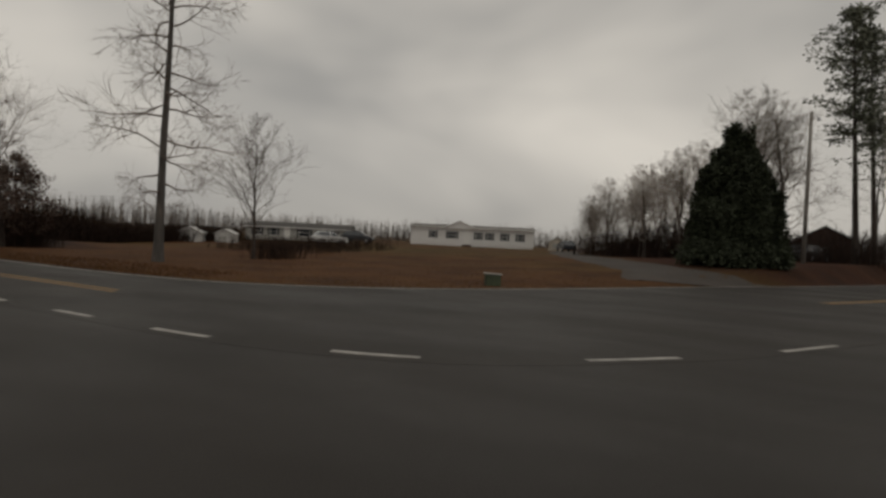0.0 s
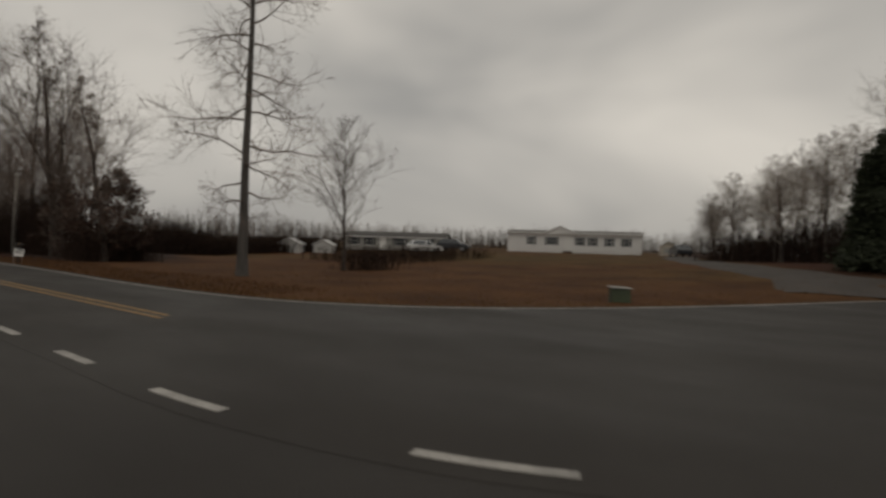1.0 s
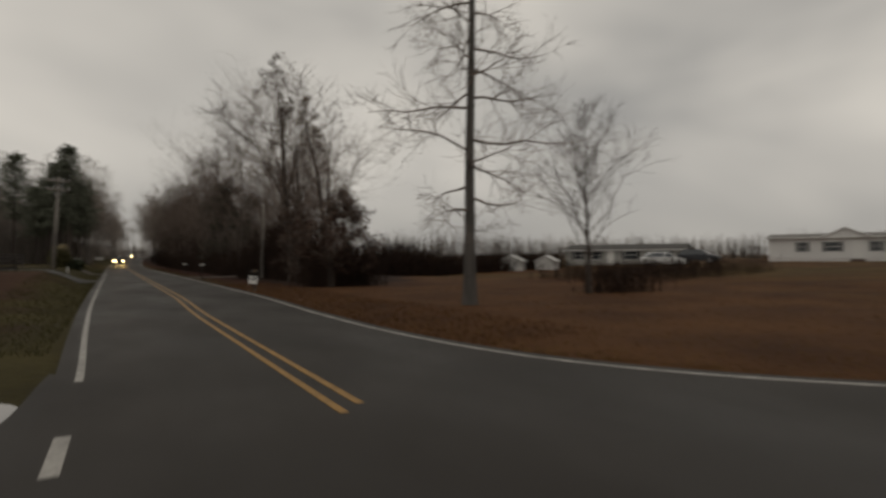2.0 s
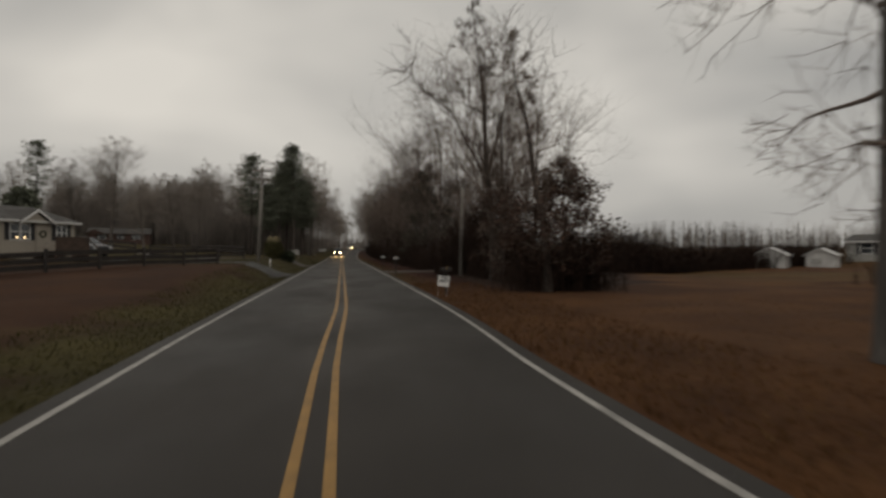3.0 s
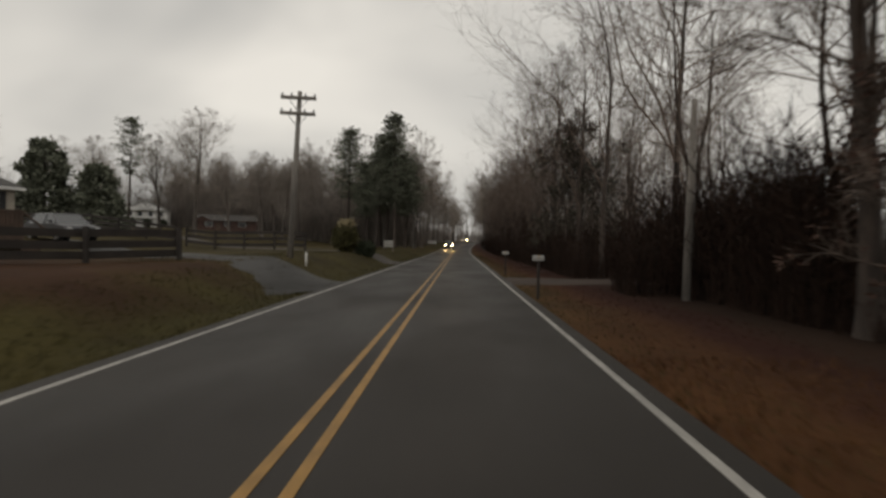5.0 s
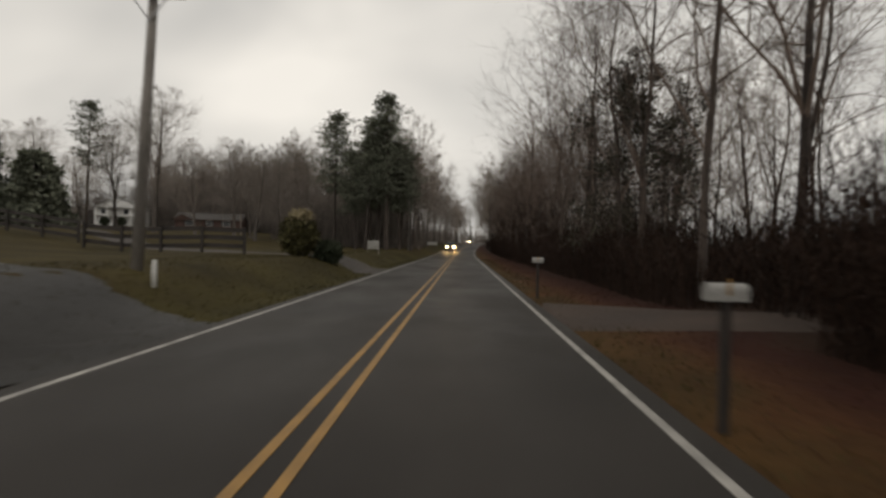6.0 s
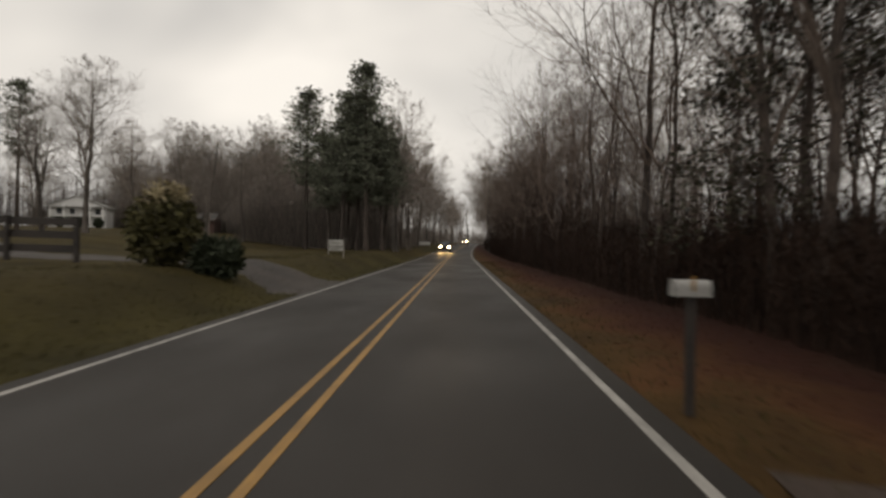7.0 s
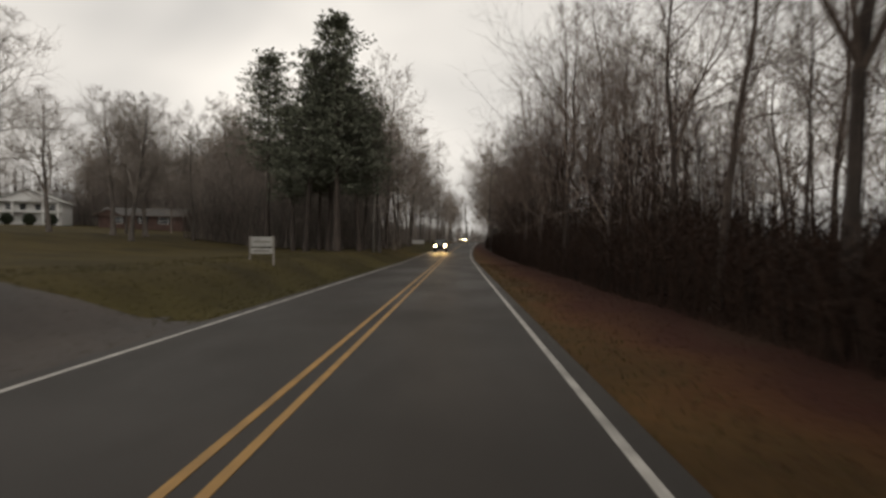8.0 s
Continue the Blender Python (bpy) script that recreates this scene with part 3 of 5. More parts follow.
def pine(rng, H, r0, clear=0.5, width=0.16, group="pines", dense=1.0):
    trunk, crown, need = Build(), Build(), Build()
    lean = rng.normal(0, 0.01, 2)
    trunk.tube([(lean[0] * H * s, lean[1] * H * s, H * s - (0.15 if s == 0 else 0)) for s in np.linspace(0, 1, 9)],
               [r0 * (1 - 0.85 * s) * (1 + 0.4 * math.exp(-s * 30)) for s in np.linspace(0, 1, 9)], 8)
    count = int(64 * dense)
    for i in range(count):
        u = (i + rng.uniform(0, 1)) / count
        s = clear + (1 - clear) * u
        az = i * 2.4 + rng.uniform(-0.6, 0.6)
        ln = H * width * (1.15 - 0.8 * u ** 1.5) * rng.uniform(0.45, 1.15)
        if u < 0.25 and rng.uniform() < 0.45:
            ln *= 0.5
        p = Vector((lean[0] * H * s, lean[1] * H * s, H * s))
        pts = [p]
        for j in range(4):
            p = p + Vector((math.cos(az + rng.normal(0, 0.2)), math.sin(az + rng.normal(0, 0.2)), 0.05 + 0.35 * u + 0.1 * j + rng.normal(0, 0.08))) * ln / 4
            pts.append(p)
        crown.tube(pts, [0.05, 0.04, 0.03, 0.02, 0.012], 3)
        for j in range(1, 5):
            for _ in range(2):
                c = pts[j] + Vector(rng.normal(0, 0.07 * ln + 0.06, 3)) 
                spray(need, rng, c, 0.40 + 0.05 * ln, 16, 0.19, 0.3)
    for _ in range(8):
        spray(need, rng, Vector((lean[0] * H, lean[1] * H, H)) + Vector(rng.normal(0, 0.3, 3)), 0.4, 14, 0.34)
    return tree_thing("pine_tree", "tall pine tree with dark green needle crown", "pine tree", group, trunk, crown, M_BARK, M_BARK, (need, M_PINE, "dark green needles"))


def cedar(rng, H, width, stems, mat, label, size=0.34, clumps=620, low=0.02, group="", taper=0.72):
    """A dense evergreen of several pointed stems, green to the ground."""
    trunk, crown, leaf = Build(), Build(), Build()
    trunk.tube([(0, 0, -0.15), (0, 0, H * 0.5), (0.1, 0, H * 0.85)], [0.24, 0.14, 0.03], 8)
    for k in range(stems):
        a = 2 * math.pi * k / max(stems, 1) + rng.uniform(-0.3, 0.3)
        off = 0.0 if k == 0 else width * rng.uniform(0.08, 0.36)
        hh = H * 0.95 if k == 0 else H * (1.0 - (2 * off / width) ** (1 / taper)) * rng.uniform(0.98, 1.06) + 0.4
        cx, cy = off * math.cos(a), off * math.sin(a)
        crown.tube([(0, 0, 0.2), (cx * 0.7, cy * 0.7, hh * 0.4), (cx, cy, hh)], [0.12, 0.08, 0.015], 4)
        for i in range(clumps // stems if k else clumps // 2 + clumps // stems):
            s = low + (1 - low) * rng.uniform(0, 1) ** 1.25
            r = width * (0.5 if k == 0 else 0.12) * (1 - s) ** (taper if k == 0 else 0.9) * (0.88 + 0.14 * math.sin(s * 19 + k * 2 + 3 * a)) + 0.10
            az = rng.uniform(0, 6.283)
            rr = r * math.sqrt(rng.uniform(0.25, 1.0))
            spray(leaf, rng, (cx + rr * math.cos(az), cy + rr * math.sin(az), hh * s), 0.34, 11, size, 0.9)
    return tree_thing("evergreen_tree", label, "evergreen tree", group, trunk, crown, M_BARK, M_BARK, (leaf, mat, "dense dark green sprays"))


def set_down(ob, x, y, turn=0.0, dz=0.0, s=1.0):
    ob.matrix_basis = pose(x, y, ground_at(x, y) + dz, 0, 0, turn) @ Matrix.Diagonal((s, s, s, 1))
    return ob


def plant(template, x, y, turn, s):
    """A copy of a template tree, scaled, on the land."""
    ob = copy_thing(template, pose(0, 0, 0))
    lean = (x * 37.7 + y * 11.3) % 11 - 5.5
    ob.matrix_basis = pose(x, y, ground_at(x, y), lean, 0.6 * ((y * 23.1) % 11 - 5.5), turn) @ Matrix.Diagonal((s, s, s, 1))
    return ob


rg = np.random.default_rng


def thicket(name, label, count, place, tall, seed, mat=M_BRUSH, thin=0.02, lean=0.35, kind="stuff", twigs=4):
    """Tangled stems and twigs that nobody could count."""
    rng = rg(seed)
    b = Build()
    for _ in range(count):
        x, y = place(rng)
        z = ground_at(x, y) - 0.03
        h = tall(x, y) * rng.uniform(0.35, 1.0)
        d = rng.normal(0, lean, 2) * h
        p0, p1, p2 = Vector((x, y, z)), Vector((x + d[0] * 0.35, y + d[1] * 0.35, z + h * 0.6)), Vector((x + d[0], y + d[1], z + h))
        b.tube([p0, p1, p2], [thin, thin * 0.8, thin * 0.3], 3)
        for _ in range(twigs):
            q = p0.lerp(p1, rng.uniform(0.2, 1)) if rng.uniform() < 0.5 else p1.lerp(p2, rng.uniform(0, 1))
            e = q + Vector((rng.normal(0, 0.3), rng.normal(0, 0.3), rng.uniform(0.0, 0.4))) * h * 0.45
            w = Vector((thin, -thin, 0)) * 0.8
            k = len(b.v)
            b.v += [tuple(q - w), tuple(q + w), tuple(e)]
            b.f.append((k, k + 1, k + 2))
    return solid(name, b, mat, label, "undergrowth", kind, smooth=True)


# the lone tall tree and the small one in the field
tr, cr, tips = bare_crown(rg(11), 18.0, 0.185, 0.12, 0.165, 46, lean=(0.004, 0.0), rise=-0.15, twig=0.0075, subs=8, twigs=6, low=0.45, wave=0.008, droop=0.05)
TALL = tree_thing("bare_tree", "tall leafless tulip tree with a pale straight trunk in the field", "tree", "", tr, cr, M_PALEBARK, M_TWIG)
set_down(TALL, 7.2, 19.6, 40)
tr, cr, tips = bare_crown(rg(5), 7.1, 0.095, 0.14, 0.46, 26, lean=(-0.02, 0.02), rise=0.65, twig=0.005, subs=6, twigs=6, fork=3)
SMALL = tree_thing("bare_tree", "small leafless tree with a spreading crown in the field", "tree", "", tr, cr, M_BARK, M_TWIG)
set_down(SMALL, 14.6, 22.0, 10)

# templates of the winter wood, each put down once and then copied
WOOD = []
for i, (H, r0, start, spread, limbs, rise, fork) in enumerate([
        (18, 0.17, 0.30, 0.30, 20, 0.25, 2), (16, 0.13, 0.28, 0.28, 18, 0.30, 1), (20, 0.20, 0.36, 0.28, 20, 0.28, 3),
        (14, 0.11, 0.24, 0.32, 18, 0.30, 2), (11, 0.085, 0.16, 0.34, 18, 0.35, 1), (19, 0.16, 0.38, 0.27, 20, 0.30, 3)]):
    tr, cr, tips = bare_crown(rg(100 + i), H, r0, start, spread, limbs, rise=rise, twig=0.0068, subs=6, twigs=8, fork=fork)
    WOOD.append(tree_thing("bare_tree", "leafless hardwood tree in the winter wood", "tree", "roadside wood", tr, cr, M_BARK, M_TWIG))
tr, cr, tips = bare_crown(rg(31), 18, 0.30, 0.16, 0.34, 26, rise=0.30, twig=0.012, subs=7, twigs=10, fork=4)
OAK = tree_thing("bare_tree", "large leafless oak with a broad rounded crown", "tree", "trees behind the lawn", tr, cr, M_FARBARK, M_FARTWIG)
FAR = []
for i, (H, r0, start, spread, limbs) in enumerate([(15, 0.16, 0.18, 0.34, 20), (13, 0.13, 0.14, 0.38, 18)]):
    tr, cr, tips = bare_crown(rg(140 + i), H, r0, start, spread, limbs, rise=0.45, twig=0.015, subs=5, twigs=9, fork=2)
    FAR.append(tree_thing("bare_tree", "leafless haze-pale tree behind the lawn", "tree", "trees behind the lawn", tr, cr, M_FARBARK, M_FARTWIG))
PINES = [pine(rg(41), 17.0, 0.24, 0.34, 0.19, dense=1.25), pine(rg(42), 15.5, 0.2, 0.42, 0.19, dense=0.85), pine(rg(43), 12, 0.17, 0.36, 0.24, dense=1.1)]

LONE = pine(rg(44), 17.5, 0.22, 0.5, 0.2, dense=0.6)

# the wood on the east side of the road
rng = rg(7)
first = [True] * len(WOOD)
spots = []
tries = 0
while len(spots) < 96 and tries < 6000:
    tries += 1
    y = 37 + 195 * rng.uniform() ** 1.35
    x = 7.6 + 30 * rng.uniform() ** 1.5
    if y > 130:
        x = 6.8 + 9 * rng.uniform() + 0.0004 * (y - 110) ** 2
    if 51 < y < 58 and x < 16:
        continue
    if y < 42 or x > -3.4 + 0.365 * (y - 5) or (y < 46 and x > 8.4 + 0.5 * (y - 42)):
        continue
    if 48 < y < 78 and x > 8.6 and rng.uniform() < 0.62:
        continue
    gap = 2.3 + 0.012 * max(y - 60, 0) + 0.06 * (x - 7)
    if all((x - a) ** 2 + (y - b) ** 2 > gap * gap for a, b in spots):
        spots.append((x, y))
for i, (x, y) in enumerate(spots):
    k = int(rng.integers(0, len(WOOD)))
    if x < 9.5 and rng.uniform() < 0.35:
        k = 4
    s = rng.uniform(0.8, 1.1) * (0.74 if y < 52 else 0.95)
    if x < 10 and y < 105:
        s *= 0.78
    if first[k]:
        first[k] = False
        set_down(WOOD[k], x, y, rng.uniform(0, 360), 0, s)
    else:
        plant(WOOD[k], x, y, rng.uniform(0, 360), s)

# trees that lean out over the road's edge
rng = rg(17)
for i in range(21):
    y = 66 + 190 * (i / 21) ** 1.15
    bend_x = 0.00034 * max(y - 110, 0) ** 2
    if y < 140:
        plant(WOOD[(0, 3, 1, 4)[i % 4]], 6.7 + rng.uniform(0, 0.9) + bend_x, y, rng.uniform(0, 360), rng.uniform(0.55, 0.78) if y < 100 else rng.uniform(0.72, 0.95))
    else:
        plant(FAR[i % 2], 5.5 + rng.uniform(0, 0.9) + bend_x, y, rng.uniform(0, 360), rng.uniform(0.95, 1.2))
for x, y, k, s in ((-6.2, 126, 2, 0.92), (-7.4, 132, 0, 0.95), (-6.3, 140, 2, 0.85)):
    plant(WOOD[k], x, y, 77 * y, s)

# the forked tree with dead brown leaves at the corner of the wood
def leafy_oak(seed, H, x, y, turn, lean, leaf_top, spread, share, label="young oak keeping dead brown leaves at the wood edge", mat=None, look_of="dead brown leaves"):
    tr, cr, tips = bare_crown(rg(seed), H, 0.15, 0.09, spread / H, 30, lean=lean, rise=0.1, twig=0.012, subs=6, twigs=8)
    lf, rngl = Build(), rg(seed + 1)
    for p in tips:
        if p.z < leaf_top + rngl.normal(0, 0.4) and rngl.uniform() < share:
            spray(lf, rngl, p, 0.26, 8, 0.11, 0.7)
    return set_down(tree_thing("oak_tree", label, "tree", "", tr, cr, M_BARK, M_TWIG, (lf, mat or M_OAKLEAF, look_of)), x, y, turn)


leafy_oak(61, 9.5, 7.6, 33.3, 0, (-0.17, 0.0), 3.5, 1.5, 0.42)
leafy_oak(64, 4.9, 8.7, 34.2, 70, (0.03, 0.02), 4.5, 1.7, 0.20)
thicket("corner_brush", "dark brush round the oak at the wood corner", 1000, lambda r: (8.5 + r.normal(0, 1.0), 34.4 + r.normal(0, 0.75)), lambda x, y: 2.3, 209, thin=0.012, twigs=6)
leafy_oak(68, 9.6, 8.4, 66.6, 40, (0.0, 0.0), 9.0, 2.6, 0.34, "ivy-hung tree with dull dark leaves among bare trees", M_IVY, "dull dark leaves")
leafy_oak(63, 5.6, 8.1, 41.2, 200, (0.0, 0.0), 4.6, 1.3, 0.05)
tr, cr, tips = bare_crown(rg(66), 14.5, 0.19, 0.25, 0.17, 22, lean=(-0.10, 0.03), rise=0.5, twig=0.014, subs=6, twigs=9, fork=2)
set_down(tree_thing("bare_tree", "tall forked leafless tree at the wood corner", "tree", "", tr, cr, M_BARK, M_TWIG), 7.9, 41.9, 0)
thicket("corner_understory", "dense brown saplings under the trees at the wood corner", 2300, lambda r: (lambda y, u: (7.8 + (0.48 * (y - 27.5) - 6.8) * u, y))(43 + 13 * r.uniform(), r.uniform()), lambda x, y: 4.2, 211, thin=0.014, lean=0.2, twigs=7)
thicket("sapling_stand", "dense stand of thin leafless saplings at the road's edge", 1300, lambda r: (6.8 + 3.0 * r.uniform() ** 1.4, 83 + 75 * r.uniform()), lambda x, y: 7.5, 210, thin=0.012, lean=0.14, twigs=11)

# the big evergreen beside the gravel drive
set_down(cedar(rg(73), 8.9, 6.9, 17, M_CEDAR, "large dense dark green evergreen beside the driveway", size=0.2, clumps=4600, taper=0.62), 33.0, -1.2, 30)

# trees behind the drive on the south-east
for k, x, y, turn, s in ((3, 54.6, 4.6, 70, 0.8), (3, 57.0, 5.6, 20, 0.75), (1, 66, -14, 10, 1.0)):
    plant(WOOD[k], x, y, turn, s)
ROUND = ((53.4, 11.0, 20, 0.44), (47.5, 6.4, 120, 0.46), (58, 9.5, 210, 0.40), (62, 14.5, 300, 0.32), (50.5, 3.6, 220, 0.56), (52, 7.5, 260, 0.46), (55.5, 6.5, 330, 0.5), (54, 1.5, 130, 0.62), (60, 12, 15, 0.36), (57, 13.5, 33, 0.36), (66, 15.5, 80, 0.34), (56, -2.2, 45, 0.92), (60, -5.5, 200, 0.85))
plant(LONE, 50.4, -10.2, 0, 1.22)
plant(LONE, 53.4, -12.0, 130, 1.15)
plant(PINES[0], 55, -16.5, 90, 1.2)
plant(PINES[1], 47, -13.6, 20, 1.15)

# pines and hardwoods on the west side
set_down(PINES[0], -7.9, 110.2, 0, 0, 1.06)
set_down(PINES[1], -15.8, 117, 40, 0, 1.1)
set_down(PINES[2], -10.9, 116.5, 10, 0, 1.15)
set_down(LONE, -52, 121, 20)
for x, y, k, s in ((-10.6, 111, 0, 0.90), (-6.6, 112.5, 2, 1.05), (-9.6, 114.5, 0, 0.96), (-12.2, 113, 2, 0.98), (-7.2, 117.5, 1, 0.8)):
    plant(PINES[k], x, y, 57 * x, s)
set_down(OAK, -35.8, 109.6, 0, 0, 0.93)
for x, y, turn, s in ROUND:
    plant(OAK, x, y, turn, s)
for x, y, s in ((-23, 108, 0.60), (-27, 117, 0.68), (-31.5, 111, 0.62), (-42, 112, 0.75), (-27.5, 113, 0.66), (-20, 128, 0.62), (-17, 131, 0.6), (-12, 134, 0.62),
                (-52, 178, 0.95), (-44, 175, 0.9), (-63, 180, 1.0), (-76, 182, 1.0), (-84, 165, 0.9), (-48, 106, 0.66), (-70, 110, 0.85), (-58, 112, 0.7), (-36, 170, 0.9)):
    plant(OAK, x, y, 31 * x, s)
plant(FAR[0], -5.7, 117.5, 15, 1.12)
plant(FAR[1], -5.9, 152, 80, 1.3)
set_down(FAR[0], -24, 120, 0, 0, 0.8)
set_down(FAR[1], -30, 119, 0, 0, 0.85)
rng = rg(9)
for i in range(104):
    u = rng.uniform()
    x, y = -9 - 55 * u + rng.normal(0, 2), 121 + 22 * u + rng.uniform(0, 26)
    if (1.6 - x) > 0.43 * (y - 66.6):
        x, y = x * 1.35, y + 42
    plant(FAR[int(rng.integers(0, 2))], x, y, rng.uniform(0, 360), rng.uniform(0.8, 1.25))
for i in range(26):
    y = 118 + 170 * (i / 26) ** 1.2
    plant(FAR[int(rng.integers(0, 2))], -6.0 - 5 * rng.uniform() ** 1.2 + 0.0003 * max(y - 110, 0) ** 2, y, rng.uniform(0, 360), rng.uniform(0.9, 1.2))
for x, y, H, w in ((-57, 97, 11.3, 10), (-50, 100, 11.0, 8.5), (-66, 98, 12, 11), (-44.5, 102, 8.5, 8)):
    set_down(cedar(rg(int(-x)), H, w, 4, M_PINE, "dark rounded evergreen behind the cream house", clumps=520, size=0.5, taper=0.42), x, y)


def edge_place(rng):
    while True:
        y = 35 + 130 * rng.uniform() ** 1.3
        x = 6.3 + min(5.5, max(0.45 * (y - 33), 0.8)) * rng.uniform() ** 1.6 + max(0, 42 - y) * 0.2
        if not (52.0 < y < 57.5) and not (y < 49.5 and x < 7.7):
            return x, y


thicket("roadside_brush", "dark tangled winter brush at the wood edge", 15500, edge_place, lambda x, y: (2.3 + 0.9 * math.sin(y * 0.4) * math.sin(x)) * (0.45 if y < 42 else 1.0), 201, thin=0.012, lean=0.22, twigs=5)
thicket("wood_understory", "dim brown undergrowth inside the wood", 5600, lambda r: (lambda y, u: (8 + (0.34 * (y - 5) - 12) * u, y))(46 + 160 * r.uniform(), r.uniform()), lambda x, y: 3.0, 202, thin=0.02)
thicket("hedgerow", "low dark winter hedgerow along the field", 5200, lambda r: (lambda u: (20 + 30 * u + r.normal(0, 1.2), 53 + 9 * u + 5 * r.uniform()))(r.uniform()), lambda x, y: 2.1 + 1.3 * max(0.0, min(1.0, (29 - x) / 6)), 203, thin=0.022, twigs=6)
# lawn and verge brush take the wood colour with haze painted in
thicket("lawn_edge_brush", "haze-pale winter brush below the trees", 8000, lambda r: (lambda u: (-8 - 18 * u / 0.4, 122 + 14 * r.uniform()) if u < 0.4 else (-34 - 60 * (u - 0.4) / 0.6, 172 + 14 * r.uniform()))(r.uniform()), lambda x, y: 7.5, 204, mat=M_FARWOOD, thin=0.035)
thicket("verge_brush", "haze-pale brush on the far west verge", 1500, lambda r: (-5.2 - 7 * r.uniform(), 125 + 170 * r.uniform()), lambda x, y: 4.0, 205, mat=M_FARWOOD, thin=0.04)
thicket("drive_brush", "brown winter brush beside the gravel driveway", 3800, lambda r: (46 + 26 * r.uniform(), r.uniform(-14, 13)), lambda x, y: 2.4 + 0.24 * max(0.0, 13 - y) if y > -3 else 3.0, 206, thin=0.022, lean=0.2, twigs=7)
thicket("field_bush", "small leafless bush beside the little tree", 240, lambda r: (16.0 + r.normal(0, 0.8), 21.6 + r.normal(0, 0.7)), lambda x, y: 1.25, 207, thin=0.012, twigs=6)
thicket("field_scrub", "low brown scrub in the field", 1500, lambda r: (20 + 13 * r.uniform(), 24 + 9 * r.uniform()), lambda x, y: 1.15, 208, thin=0.010, twigs=6)


def far_wood(name, label, points, tall, count, seed, depth=18):
    """Distant leafless woods as one mass of stems and twigs."""
    rng = rg(seed)
    pts = np.array(points, float)
    b = Build()
    for _ in range(count):
        u = rng.uniform(0, len(pts) - 1)
        i = min(int(u), len(pts) - 2)
        p = pts[i] + (pts[i + 1] - pts[i]) * (u - i) + rng.normal(0, depth / 2, 2)
        z = ground_at(*p)
        h = tall * (0.55 + 0.3 * math.sin(u * 9 + 1.7 * math.sin(u * 23)) * 0.6 + 0.35 * rng.uniform())
        b.tube([(p[0], p[1], z - 0.2), (p[0] + rng.normal(0, 0.3), p[1] + rng.normal(0, 0.3), z + h)], [0.12, 0.03], 3)
        for _ in range(20):
            s = rng.uniform(0.15, 1.0)
            q = Vector((p[0], p[1], z + h * s))
            e = q + Vector((rng.normal(0, 1), rng.normal(0, 1), rng.uniform(-0.1, 0.7) * (1.1 - s))) * h * 0.26
            w = Vector((-(e - q).y, (e - q).x, 0)).normalized() * 0.11
            k = len(b.v)
            b.v += [tuple(q - w), tuple(q + w), tuple(e)]
            b.f.append((k, k + 1, k + 2))
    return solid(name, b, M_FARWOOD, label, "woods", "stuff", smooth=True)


far_wood("far_woods", "distant haze-grey leafless woods beyond the field", [(52, 150), (110, 155), (165, 125), (195, 75), (195, 15), (165, -40), (120, -60)], 8.0, 2400, 301)
far_wood("far_woods", "distant haze-grey leafless woods behind the lawns", [(-10, 190), (-60, 190), (-120, 170), (-140, 100), (-120, 30), (-100, -40), (-60, -90)], 13, 2400, 302)
far_wood("far_woods", "distant woods at the end of the road", [(-20, 300), (-5, 400), (10, 455), (40, 460), (60, 380)], 9, 1100, 303)
far_wood("far_woods", "distant haze-grey woods behind the junction", [(-60, -90), (0, -110), (60, -110), (120, -60)], 12, 900, 304)
far_wood("deep_wood", "haze-grey depth of the roadside wood", [(27, 118), (28, 160), (22, 240), (30, 330)], 12, 900, 305, depth=9)


def blades(name, label, count, place, tall, mat, seed):
    rng = rg(seed)
    b = Build()
    xs, ys = zip(*[place(rng) for _ in range(count)])
    zs = [ground_at(x, y) for x, y in zip(xs, ys)]
    ok = off_road(np.array(xs), np.array(ys)) > 0.32
    for x, y, z, good in zip(xs, ys, zs, ok):
        if not good:
            continue
        h = tall * rng.uniform(0.4, 1.1)
        a = rng.uniform(0, 6.28)
        w = Vector((math.cos(a), math.sin(a), 0)) * 0.012
        lean = Vector((rng.normal(0, 0.35) * h, rng.normal(0, 0.35) * h, h))
        k = len(b.v)
        p = Vector((x, y, z - 0.01))
        b.v += [tuple(p - w), tuple(p + w), tuple(p + lean)]
        b.f.append((k, k + 1, k + 2))
    me = b.mesh(name, mat)
    return tagged(new(name, me), label, "grass", kind="stuff")


blades("verge_grass", "ragged dry grass along the east verge", 9000, lambda r: (2.95 + 3.2 * r.uniform() ** 1.4, 13 + 27 * r.uniform()), 0.13, M_GRASS, 401)
blades("verge_grass", "short olive grass beside the east edge line", 5000, lambda r: (3.0 + 1.3 * r.uniform() ** 1.6, 36 + 74 * r.uniform()), 0.08, M_VERGE, 404)
blades("leaf_litter", "dark red-brown leaf litter on the bank below the wood", 15000, lambda r: (3.7 + 3.0 * r.uniform(), 38 + 72 * r.uniform()), 0.06, M_LITTER, 405)
blades("verge_grass", "short green grass along the west verge", 26000, lambda r: (lambda y, u: (-3.1 - (5.5 if y > 48 else 2.6) * u, y))(16 + 85 * r.uniform(), r.uniform() ** 1.3), 0.09, M_VERGE, 402)
blades("field_grass", "dry rust-coloured grass in the field", 15000, lambda r: (lambda x, v: (x, float(np.interp(x, (3, 5.4, 8.6, 13.1, 18.9, 34), (13, 8, 5.5, 3, 0.2, -8))) + 0.3 + 26 * v))(3.4 + 30 * r.uniform() ** 1.3, r.uniform() ** 2.4), 0.09, M_FIELD, 403)


